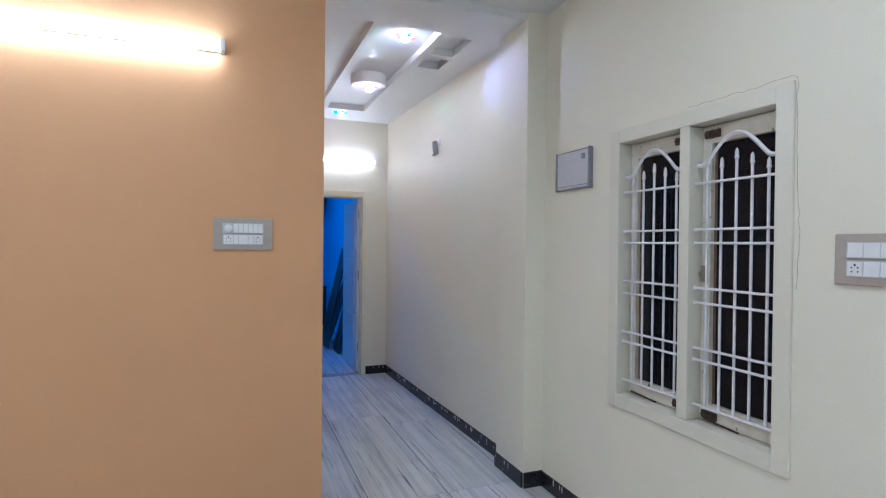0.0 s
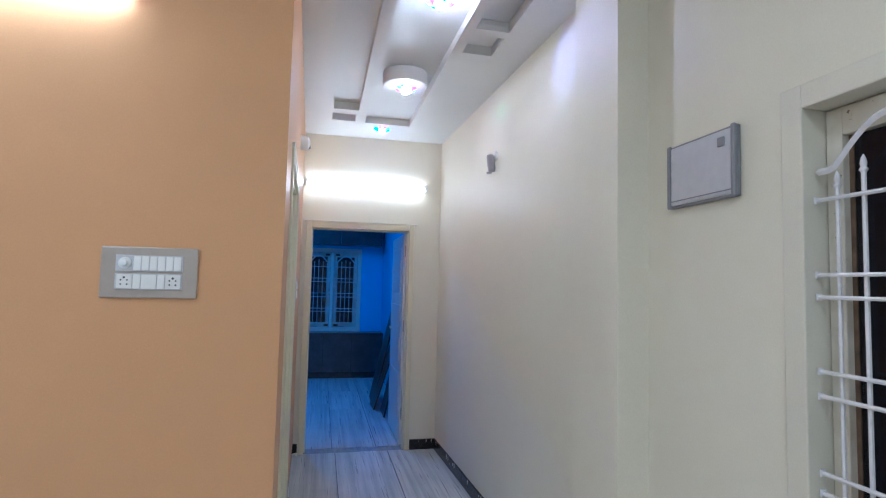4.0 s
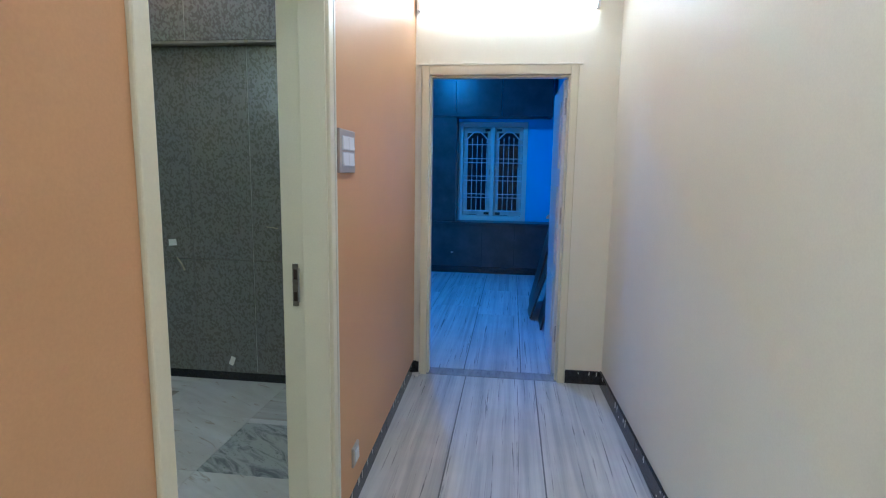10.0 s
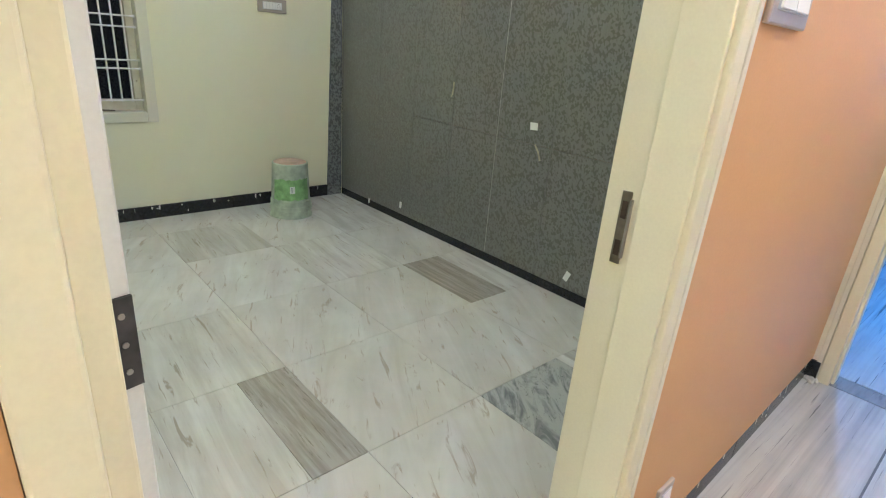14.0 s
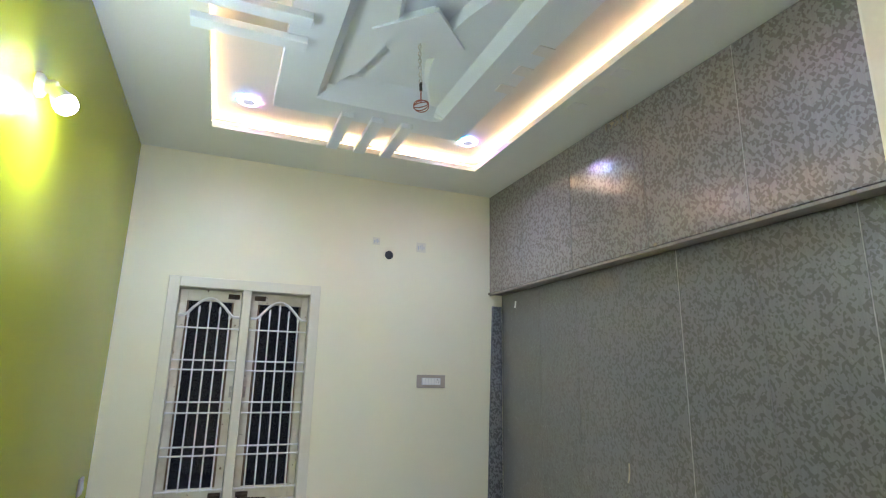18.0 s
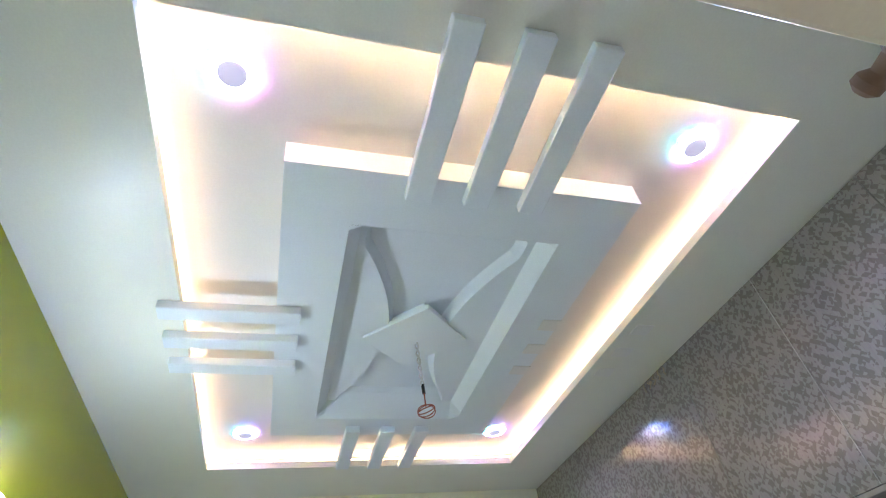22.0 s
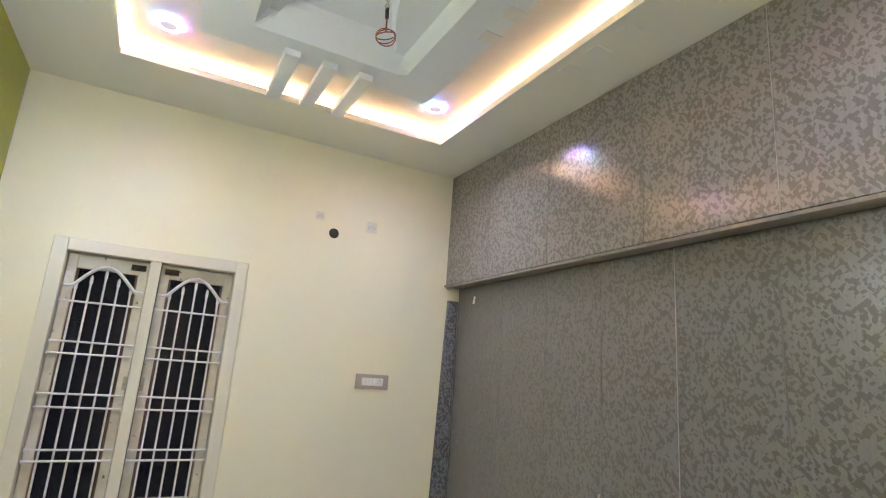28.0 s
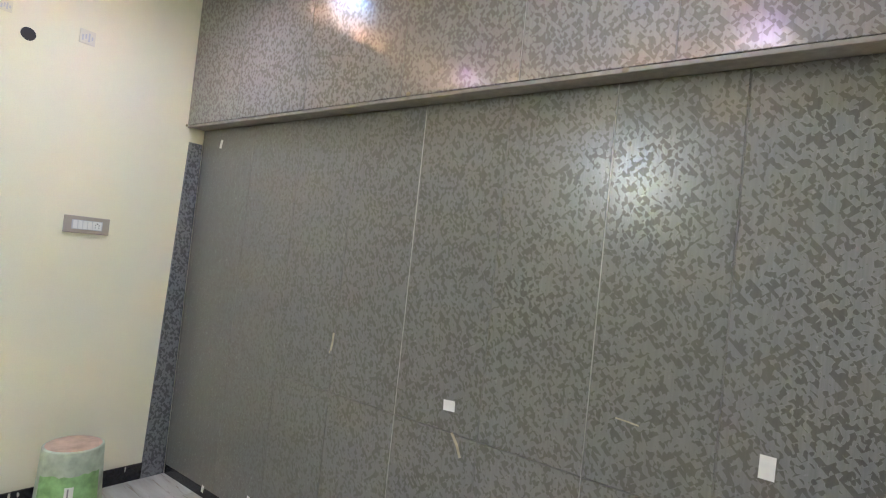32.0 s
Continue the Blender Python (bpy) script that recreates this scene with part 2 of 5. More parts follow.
M_SEAMD = plain("grey_seam_filler", (0.185, 0.178, 0.162), 0.5, vary=0.2)
M_SEAM = plain("pale_seam_filler", (0.37, 0.355, 0.325), 0.5, vary=0.2)
M_DARKLAM = plain("dark_veneer", (0.05, 0.045, 0.045), 0.30, vary=0.35, scale=6)
M_PAPER = plain("white_sticker_paper", (0.78, 0.78, 0.74), 0.7, vary=0.05)
M_TAPEL = plain("beige_tape_residue", (0.40, 0.345, 0.25), 0.6, vary=0.25)
M_TAPE = plain("brown_tape_residue", (0.28, 0.23, 0.15), 0.7, vary=0.3)
M_TUBE = glow("tube_light_glass", (0.88, 0.95, 1.0), 17.0)
M_TUBEP = glow("passage_tube_glass", (0.90, 0.95, 1.0), 9.5)
M_STRIP = glow("warm_led_strip", (1.0, 0.60, 0.28), 6.3)
M_STRIPD = glow("faint_led_strip", (1.0, 0.60, 0.28), 20.0)
M_BULB = glow("led_bulb_glass", (0.80, 0.92, 1.0), 90.0)
# Glow of the added hall ceiling discs, which stay out of view.
HALLFILL = glow("hall_fill_glow", (0.95, 0.97, 1.0), 60.0)
M_MARBLE_C = marble("grey_streaked_marble", (0.72, 0.715, 0.71), (0.52, 0.52, 0.54), (0.24, 0.24, 0.26), 90, 40, 0.50, 0.6, 0.30)
M_MARBLE_W = marble("white_marble", (0.82, 0.80, 0.755), (0.69, 0.655, 0.595), (0.55, 0.48, 0.40), 28, 5, 1.3, 0.3, 0.9)
M_MARBLE_P = marble("pale_striped_marble", (0.77, 0.75, 0.695), (0.61, 0.57, 0.51), (0.46, 0.40, 0.33), 4, 10, 1.4, 0.5, 0.5)
M_MARBLE_B = marble("brown_striped_marble", (0.50, 0.46, 0.40), (0.36, 0.32, 0.27), (0.28, 0.24, 0.19), 0, 12, 3.2, 0.6, 0.2)
M_MARBLE_S = marble("grey_swirl_marble", (0.58, 0.58, 0.55), (0.26, 0.27, 0.27), (0.20, 0.21, 0.21), 35, 3, 3.4, 0.9, 2.6)
M_MARBLE_L = marble("plain_grey_marble", (0.46, 0.46, 0.46), (0.34, 0.34, 0.35), (0.28, 0.28, 0.30), 90, 9, 2.6, 0.5, 0.4)
M_GROUTL = plain("pale_grout", (0.58, 0.56, 0.52), 0.8)
M_GROUT = plain("grey_grout", (0.15, 0.15, 0.155), 0.8)
M_PBUCK = plain("white_bucket_plastic", (0.62, 0.58, 0.50), 0.45, vary=0.18, scale=9)
M_PGREEN = plain("green_bucket_label", (0.02, 0.22, 0.05), 0.35, vary=0.15)
M_PGREENL = plain("faded_green_label", (0.26, 0.47, 0.20), 0.55, vary=0.35, scale=18)
M_NAVY = plain("navy_bucket_band", (0.012, 0.02, 0.05), 0.35)
M_DUSTY = plain("dusty_bucket_plastic", (0.46, 0.52, 0.42), 0.7, vary=0.3, scale=14)
M_LID = plain("stained_bucket_lid", (0.55, 0.38, 0.29), 0.6, vary=0.25, scale=12)
M_COPPER = plain("red_brown_wire", (0.30, 0.07, 0.04), 0.4)
M_WIRE = plain("white_wire", (0.62, 0.62, 0.60), 0.4, vary=0.25)


def glass(name):
    m, nt, b = mat(name)
    b.inputs["Base Color"].default_value = (0.07, 0.07, 0.08, 1)
    b.inputs["Roughness"].default_value = 0.03
    b.inputs["Transmission Weight"].default_value = 0.9
    b.inputs["IOR"].default_value = 1.28
    return m


M_GLASS = glass("dark_window_glass")


# ---- building helpers ----
def box(bm, x0, x1, y0, y1, z0, z1):
    vs = [bm.verts.new(p) for p in ((x0, y0, z0), (x1, y0, z0), (x1, y1, z0), (x0, y1, z0), (x0, y0, z1), (x1, y0, z1), (x1, y1, z1), (x0, y1, z1))]
    for f in ((3, 2, 1, 0), (4, 5, 6, 7), (0, 1, 5, 4), (1, 2, 6, 5), (2, 3, 7, 6), (3, 0, 4, 7)):
        bm.faces.new([vs[i] for i in f])
    return vs


def prism(bm, pts, z0, z1):
    """An upright prism over a plan polygon given anticlockwise."""
    lo = [bm.verts.new((x, y, z0)) for x, y in pts]
    hi = [bm.verts.new((x, y, z1)) for x, y in pts]
    n = len(pts)
    bm.faces.new(list(reversed(lo)))
    bm.faces.new(hi)
    for i in range(n):
        bm.faces.new((lo[i], lo[(i + 1) % n], hi[(i + 1) % n], hi[i]))


def lathe(bm, profile, seg=32, cap=True):
    """A turned shape from (radius, height) pairs about z."""
    rings = []
    for r, z in profile:
        rings.append([bm.verts.new((r * math.cos(2 * math.pi * k / seg), r * math.sin(2 * math.pi * k / seg), z)) for k in range(seg)])
    for a, b in zip(rings, rings[1:]):
        for k in range(seg):
            bm.faces.new((a[k], a[(k + 1) % seg], b[(k + 1) % seg], b[k]))
    if cap:
        if profile[0][0] > 1e-4:
            bm.faces.new(list(reversed(rings[0])))
        if profile[-1][0] > 1e-4:
            bm.faces.new(rings[-1])


def rod(bm, pts, r, seg=8):
    """A round rod along a run of points."""
    pts = [Vector(p) for p in pts]
    rings = []
    for i, p in enumerate(pts):
        d = (pts[min(i + 1, len(pts) - 1)] - pts[max(i - 1, 0)]).normalized()
        up = Vector((0, 0, 1)) if abs(d.z) < 0.9 else Vector((1, 0, 0))
        a = d.cross(up).normalized()
        b = d.cross(a)
        rings.append([bm.verts.new(p + r * (a * math.cos(2 * math.pi * k / seg) + b * math.sin(2 * math.pi * k / seg))) for k in range(seg)])
    for a, b in zip(rings, rings[1:]):
        for k in range(seg):
            bm.faces.new((a[k], a[(k + 1) % seg], b[(k + 1) % seg], b[k]))
    bm.faces.new(list(reversed(rings[0])))
    bm.faces.new(rings[-1])


def mesh_of(name, bm, material, smooth=False, bevel=0.0, segs=2):
    bmesh.ops.recalc_face_normals(bm, faces=bm.faces)
    if bevel:
        bmesh.ops.bevel(bm, geom=[e for e in bm.edges if e.calc_face_angle(0) > 0.6], offset=bevel, segments=segs, profile=0.5, affect="EDGES", clamp_overlap=True)
    me = bpy.data.meshes.new(name)
    bm.to_mesh(me)
    bm.free()
    me.materials.append(material)
    if smooth:
        me.polygons.foreach_set("use_smooth", [True] * len(me.polygons))
        me.set_sharp_from_angle(angle=radians(38))
    return me


def part(name, bm, material, parent, label="", smooth=False, bevel=0.0, segs=2):
    ob = new(name, mesh_of(name, bm, material, smooth, bevel, segs))
    ob.parent = parent
    return tagged(ob, label)


def boxpart(name, dims, material, parent, label="", bevel=0.002, segs=1):
    bm = bmesh.new()
    box(bm, *dims)
    return part(name, bm, material, parent, label, bevel=bevel, segs=segs)


def thing(name, label, category, group="", kind="", at=None):
    ob = new(name)
    ob.empty_display_size = 0.1
    if at is not None:
        ob.matrix_world = at
    return tagged(ob, label, category, group, kind)


def solid(name, bm, material, label, category, kind="", group="", bevel=0.0, smooth=False, at=None, segs=2):
    ob = new(name, mesh_of(name, bm, material, smooth, bevel, segs))
    if at is not None:
        ob.matrix_world = at
    return tagged(ob, label, category, group, kind)


def face_x(x, y, z, side):
    """A pose whose local x runs along a wall to the right of someone facing it, local y goes into the wall. side +1: the wall faces -x."""
    return pose(x, y, z, 0, 0, -90 if side > 0 else 90)


# ---- plan ----
H1 = 2.915          # ceiling of hall and passage
HB = 2.983           # underside of the bedroom's plaster ceiling
XW = -3.825         # bedroom, window wall
YG = 1.715          # bedroom, green wall
YL = 4.382          # bedroom, face of the panelling
YLOFT = 4.280       # bedroom, face of the loft doors
XE = -0.285         # bedroom, wall with the door
YD = 4.72           # end wall of the passage
YB = 4.86           # its far face
WX = 1.285          # hall, window wall
YO = 1.540          # orange wall
LX0, LX1 = -0.090, -0.158   # passage, orange side wall at YO and at YD
RX0, RX1 = 1.224, 1.137     # passage, cream side wall at its pillar and at YD
YP0, YP1 = 1.530, 1.900       # the pillar
XP = 1.150


def lx(y):
    return LX0 + (LX1 - LX0) * (y - YO) / (YD - YO)


def rx(y):
    return RX0 + (RX1 - RX0) * (y - YP1) / (YD - YP1)


def wall(name, polys, material, label):
    """polys: (plan polygon, z0, z1) pieces."""
    bm = bmesh.new()
    for pts, z0, z1 in polys:
        prism(bm, pts, z0, z1)
    return solid(name, bm, material, label, "wall", "structure")


def rect(x0, x1, y0, y1):
    return [(x0, y0), (x1, y0), (x1, y1), (x0, y1)]


# Hall: the orange wall and the orange side of the passage (one L, the bedroom door through it).
DY0, DY1, DZ = 1.912, 2.918, 2.095   # rough opening of the bedroom door
wall("wall_hall_orange", [(rect(-4.0, lx(YO) - 0.002, YO, YO + 0.14), 0, 3.1)], M_ORANGE, "smooth orange painted wall of the hall")
wall("wall_passage_orange", [
    ([(lx(YO) - 0.10, YO + 0.001), (lx(YO), YO), (lx(DY0), DY0), (lx(DY0) - 0.10, DY0)], 0.0, 3.1),
    ([(lx(DY0) - 0.10, DY0), (lx(DY0), DY0), (lx(DY1), DY1), (lx(DY1) - 0.10, DY1)], DZ, 3.1),
    ([(lx(DY1) - 0.10, DY1), (lx(DY1), DY1), (lx(YD), YD), (lx(YD) - 0.10, YD)], 0.10, 3.1),
    ([(lx(DY1) - 0.10, DY1), (lx(DY1) - 0.018, DY1), (lx(YD) - 0.018, YD), (lx(YD) - 0.10, YD)], 0.0, 0.10),
], M_ORANGE, "orange painted side wall of the passage")
wall("wall_bedroom_door", [
    ([(XE, YO + 0.14), (lx(YO) - 0.101, YO + 0.14), (lx(DY0) - 0.101, DY0), (XE, DY0)], 0, 3.2),
    ([(XE, DY0), (lx(DY0) - 0.101, DY0), (lx(DY1) - 0.101, DY1), (XE, DY1)], DZ, 3.2),
    ([(XE, DY1), (lx(DY1) - 0.101, DY1), (lx(YD) - 0.101, YD + 0.4), (XE, YD + 0.4)], 0, 3.2),
], M_YELLOW, "pale yellow bedroom wall around the door")

# End wall of the passage with the door to the blue room.
EX0, EX1 = -0.115, 0.889
wall("wall_passage_end", [
    (rect(-0.30, EX0, YD, YB - 0.004), 0, 3.1),
    (rect(EX0, EX1, YD, YB - 0.004), 2.10, 3.1),
    (rect(EX1, 1.40, YD, YB - 0.004), 0, 3.1),
], M_CREAM, "cream painted end wall of the passage")
wall("wall_passage_cream", [
    ([(rx(YP1), YP1 - 0.02), (1.5, YP1 - 0.02), (1.5, YD), (rx(YD), YD)], 0, 3.1),
], M_CREAM, "cream painted side wall of the passage")
wall("pillar", [(rect(XP, 1.5, YP0, YP1), 0, 3.1)], M_CREAM, "cream painted wall pillar")
WY0, WY1, WZ0, WZ1 = -0.040, 0.845, 0.745, 2.055   # hall window opening
wall("wall_hall_window", [
    (rect(WX, WX + 0.22, -5.0, WY0), 0, 3.1),
    (rect(WX, WX + 0.22, WY1, YP0), 0, 3.1),
    (rect(WX, WX + 0.22, WY0, WY1), 0, WZ0),
    (rect(WX, WX + 0.22, WY0, WY1), WZ1, 3.1),
], M_CREAM, "cream painted hall wall with a window")
wall("wall_hall_back", [(rect(-4.2, WX + 0.22, -5.2, -5.0), 0, 3.1)], M_CREAM, "plain cream wall closing the hall")
wall("wall_hall_west", [(rect(-4.2, -4.0, -5.0, YO + 0.14), 0, 3.1)], M_CREAM, "plain cream side wall of the hall")

# Bedroom walls.
GY0, GY1, GZ0, GZ1 = 2.032, 2.903, 0.725, 2.085
wall("wall_bedroom_green", [(rect(XW, XE, YG - 0.015, YG), 0, 3.2)], M_GREEN, "lime green bedroom wall")
wall("wall_bedroom_window", [
    (rect(XW - 0.22, XW, YO + 0.14, GY0), 0, 3.2),
    (rect(XW - 0.22, XW, GY1, 5.1), 0, 3.2),
    (rect(XW - 0.22, XW, GY0, GY1), 0, GZ0),
    (rect(XW - 0.22, XW, GY0, GY1), GZ1, 3.2),
], M_YELLOW, "pale yellow bedroom wall with a window")
wall("wall_bedroom_back", [(rect(XW, XE, 4.95, 5.10), 0, 3.2)], M_YELLOW, "plain wall behind the panelling")

# Blue room.
BXL, BXR, YF, YN = -2.3, 1.06, 8.58, 8.90
BW0, BW1, BZ0, BZ1 = -0.235, 0.650, 0.770, 2.070
wall("wall_blue_right", [(rect(BXR, BXR + 0.15, YB, YN + 0.2), 0, 3.1)], M_BLUE, "bright blue painted wall")
wall("wall_blue_left", [(rect(BXL - 0.15, BXL, YB, YN + 0.2), 0, 3.1)], M_BLUE, "bright blue painted side wall")
wall("wall_blue_near", [(rect(BXL, EX0, YB - 0.003, YB + 0.02), 0, 3.1), (rect(EX1, BXR, YB - 0.003, YB + 0.02), 0, 3.1), (rect(EX0, EX1, YB - 0.003, YB + 0.02), 2.10, 3.1)], M_BLUE, "bright blue painted wall round the door")
wall("wall_blue_window", [
    (rect(BXL, BW0, YN, YN + 0.2), 0, 3.1), (rect(BW1, BXR, YN, YN + 0.2), 0, 3.1),
    (rect(BW0, BW1, YN, YN + 0.2), 0, BZ0), (rect(BW0, BW1, YN, YN + 0.2), BZ1, 3.1),
], M_BLUE, "bright blue painted window wall")


def slab_ceiling(name, x0, x1, y0, y1, z, label, material=M_CEIL, holes=(), thick=0.02):
    """A ceiling board with rectangular holes."""
    xs = sorted({x0, x1, *[v for h in holes for v in h[:2]]})
    ys = sorted({y0, y1, *[v for h in holes for v in h[2:]]})
    bm = bmesh.new()
    for a, b in zip(xs, xs[1:]):
        for c, d in zip(ys, ys[1:]):
            if not any(h[0] <= (a + b) / 2 <= h[1] and h[2] <= (c + d) / 2 <= h[3] for h in holes):
                box(bm, a, b, c, d, z, z + thick)
    bmesh.ops.remove_doubles(bm, verts=bm.verts, dist=1e-5)
    seen = {}
    for f in bm.faces:
        seen.setdefault(tuple(round(v, 4) for v in f.calc_center_median()), []).append(f)
    bmesh.ops.delete(bm, geom=[f for fs in seen.values() if len(fs) > 1 for f in fs], context="FACES_ONLY")
    return solid(name, bm, material, label, "ceiling", "structure")


slab_ceiling("ceiling_hall", -4.2, 1.51, -5.2, YO + 0.02, H1 + 0.045, "flat white hall ceiling")
CUTS = [(0.083, 0.280, 1.95, 3.925), (0.075, 0.268, 4.035, 4.220), (0.352, 0.738, 1.95, 4.235), (0.795, 0.982, 1.990, 2.350), (0.800, 0.982, 2.425, 2.660)]
slab_ceiling("ceiling_passage", -0.30, 1.40, YO + 0.02, YD, H1, "white plaster passage ceiling with sunk panels", M_CEIL, CUTS, 0.03)
slab_ceiling("ceiling_passage_upper", -0.30, 1.40, YO + 0.02, YD, H1 + 0.058, "white slab above the sunk ceiling panels", M_CEIL)
bmx = bmesh.new()
for h in CUTS:
    for d in ((h[0] - 0.02, h[0], h[2], h[3]), (h[1], h[1] + 0.02, h[2], h[3]), (h[0] - 0.02, h[1] + 0.02, h[2] - 0.02, h[2]), (h[0] - 0.02, h[1] + 0.02, h[3], h[3] + 0.02)):
        box(bmx, *d, H1 + 0.0305, H1 + 0.0575)
solid("ceiling_passage_edges", bmx, M_CEIL, "white plaster upstands of the sunk panels", "ceiling", "structure")
bm = bmesh.new()
box(bm, -0.30, 1.40, YO + 0.012, YO + 0.0195, H1 + 0.0005, H1 + 0.0445)
solid("ceiling_passage_fascia", bm, M_CEIL, "white plaster edge between hall and passage ceilings", "ceiling", "structure")
slab_ceiling("ceiling_blue_room", BXL - 0.15, BXR + 0.15, YB, YN + 0.2, 2.95, "white ceiling of the blue room")

# Floors: grout beds, then slabs on them (the slabs stand last in the file).
for nm, d, lab in (("floor_hall", (-4.2, 1.5, -5.2, YO + 0.1), "marble floor of the hall"), ("floor_passage", (-0.30, 1.45, YO + 0.1, YD), "grey streaked marble passage floor"),
                   ("floor_threshold", (EX0, EX1, YD, YB), "polished marble threshold"),
                   ("floor_blue_room", (BXL, BXR, YB, YN), "grey streaked marble floor of the blue room"), ("floor_bedroom", (XW - 0.05, -0.30, YO + 0.1, 4.6), "patchwork marble bedroom floor")):
    bm = bmesh.new()
    box(bm, *d, -0.06, -0.004)
    solid(nm, bm, M_GROUTL if nm == "floor_bedroom" else M_GROUT, lab, "floor", "structure")


# ---- windows ----
def window(name, at, width, z0, z1, label, border=0.067, mull=0.056, pitch=0.180, reach=0.0):
    """Two-light window. Local x runs along the wall from the centre, local y into the wall, z up from the floor."""
    w = thing(name, label, "window", kind="structure", at=at)
    hw = width / 2
    bm = bmesh.new()
    for d in ((-hw, -hw + border, z0, z1), (hw - border, hw, z0, z1), (-hw + border, hw - border, z1 - border, z1), (-hw + border, hw - border, z0, z0 + border)):
        box(bm, d[0], d[1], -0.012, 0.11, d[2], d[3])
    part("window_frame", bm, M_FRAME_W, w, "cream painted timber frame with worn edges", bevel=0.004)
    boxpart("mullion", (-mull / 2, mull / 2, -0.010, 0.11, z0 + border, z1 - border), M_FRAME_W, w, bevel=0.004)
    lw = hw - border - mull / 2
    for sgn in (-1, 1):
        cx = sgn * (mull / 2 + lw / 2)
        a, b = cx - lw / 2 + 0.003, cx + lw / 2 - 0.003
        zb, zt = z0 + border + 0.003, z1 - border - 0.003
        # hinged sash behind the grille
        bm = bmesh.new()
        st = 0.046
        for d in ((a, a + st, zb, zt), (b - st, b, zb, zt), (a + st, b - st, zt - 0.075, zt), (a + st, b - st, zb, zb + 0.075)):
            box(bm, d[0], d[1], 0.065, 0.10, d[2], d[3])
        sash = part("sash", bm, M_SASH, w, "cream painted sash with chipped paint", bevel=0.003)
        bm = bmesh.new()
        for d in ((a + st - 0.004, a + st + 0.012, zb + 0.07, zt - 0.07), (b - st - 0.012, b - st + 0.004, zb + 0.07, zt - 0.07)):
            box(bm, d[0], d[1], 0.086, 0.104, d[2], d[3])
        part("glazing_bead", bm, M_BARE, sash, "bare brown timber bead")
        pane = boxpart("pane", (a + st - 0.002, b - st + 0.002, 0.089, 0.093, zb + 0.073, zt - 0.073), M_GLASS, sash, "dark glass against the night", bevel=0)
        pane.visible_shadow = False
        for zz, xx in ((zt - 0.037, b - 0.085 if sgn < 0 else a + 0.02), (zb + 0.03, b - 0.08 if sgn < 0 else a + 0.02)):
            bm = bmesh.new()
            box(bm, xx, xx + 0.072, 0.052, 0.066, zz - 0.016, zz + 0.016)
            rod(bm, [(xx + 0.004, 0.049, zz), (xx + 0.068, 0.049, zz)], 0.006, 6)
            rod(bm, [(xx + 0.036, 0.049, zz), (xx + 0.036, 0.033, zz - 0.004)], 0.004, 6)
            part("tower_bolt", bm, M_RUST, sash, "rusty iron tower bolt", bevel=0.001, segs=1)
        bm = bmesh.new()
        rod(bm, [(a + 0.03, 0.055, zb + 0.012), (a + 0.03 + lw * 0.45, 0.05, zb + 0.004)], 0.004, 6)
        part("stay", bm, M_RUST, sash, "rusty window stay")
        bm = bmesh.new()
        hx = b - 0.012 if sgn < 0 else a + 0.012
        box(bm, hx - 0.008, hx + 0.008, 0.056, 0.066, (zb + zt) / 2 - 0.035, (zb + zt) / 2 + 0.035)
        rod(bm, [(hx, 0.058, (zb + zt) / 2 + 0.02), (hx, 0.040, (zb + zt) / 2), (hx, 0.058, (zb + zt) / 2 - 0.02)], 0.004, 6)
        part("pull_handle", bm, M_STEEL, sash, "small steel pull handle")
        # steel grille
        hgt = zt - zb
        bm = bmesh.new()
        levels = [zb + hgt * k for k in (0.055, 0.208, 0.248, 0.402, 0.452, 0.604, 0.650, 0.806)]
        for zz in levels:
            for xx in (a, b - 0.006):
                box(bm, xx, xx + 0.006, 0.019, 0.035, zz - 0.009, zz + 0.009)
        grille = part("grille", bm, M_GRILL, w, "white enamelled steel grille", bevel=0.001, segs=1)
        for zz in levels:
            bm = bmesh.new()
            rod(bm, [(a + 0.004, 0.026, zz), (b - 0.004, 0.026, zz)], 0.0058, 6)
            part("bar", bm, M_GRILL, grille)
        # arched top rail
        pts = []
        for k in range(25):
            u = k / 24
            s = abs(2 * u - 1)
            arch = (1 - min(1.0, s / 0.80) ** 2) ** 1.35
            pts.append((a + 0.006 + u * (b - a - 0.012), 0.030, zb + hgt * (0.866 + 0.088 * arch)))
        bm = bmesh.new()
        rod(bm, pts, 0.0088, 4)
        part("arch_rail", bm, M_GRILL, grille, smooth=True)
        for k in range(5):
            u = 0.5 + pitch * (k - 2)
            xx = a + u * (b - a)
            s = abs(2 * u - 1)
            tip = zb + hgt * (0.838 + 0.060 * (1 - s) + reach * (0.4 + 0.6 * (1 - s)))
            bm = bmesh.new()
            rod(bm, [(xx, 0.036, zb + 0.060), (xx, 0.036, tip - 0.035)], 0.0056, 6)
            m2 = bmesh.new()
            lathe(m2, [(0.0062, 0), (0.0095, 0.005), (0.0095, 0.009), (0.0062, 0.013), (0.0080, 0.022), (0.006, 0.034), (0.001, 0.045)], 8)
            bmesh.ops.translate(m2, verts=m2.verts, vec=(xx, 0.036, tip - 0.035))
            tmp = bpy.data.meshes.new("tip")
            m2.to_mesh(tmp)
            m2.free()
            bm.from_mesh(tmp)
            bpy.data.meshes.remove(tmp)
            part("spear_bar", bm, M_GRILL, grille, smooth=True)
    return w


window("window_1", face_x(WX, 0.404, 0, 1), 0.975, 0.700, 2.100, "cream two-light hall window with white steel grille")
window("window_2", face_x(XW, 2.4675, 0, -1), 0.962, 0.680, 2.130, "cream two-light bedroom window with white steel grille", pitch=0.165, reach=0.038)
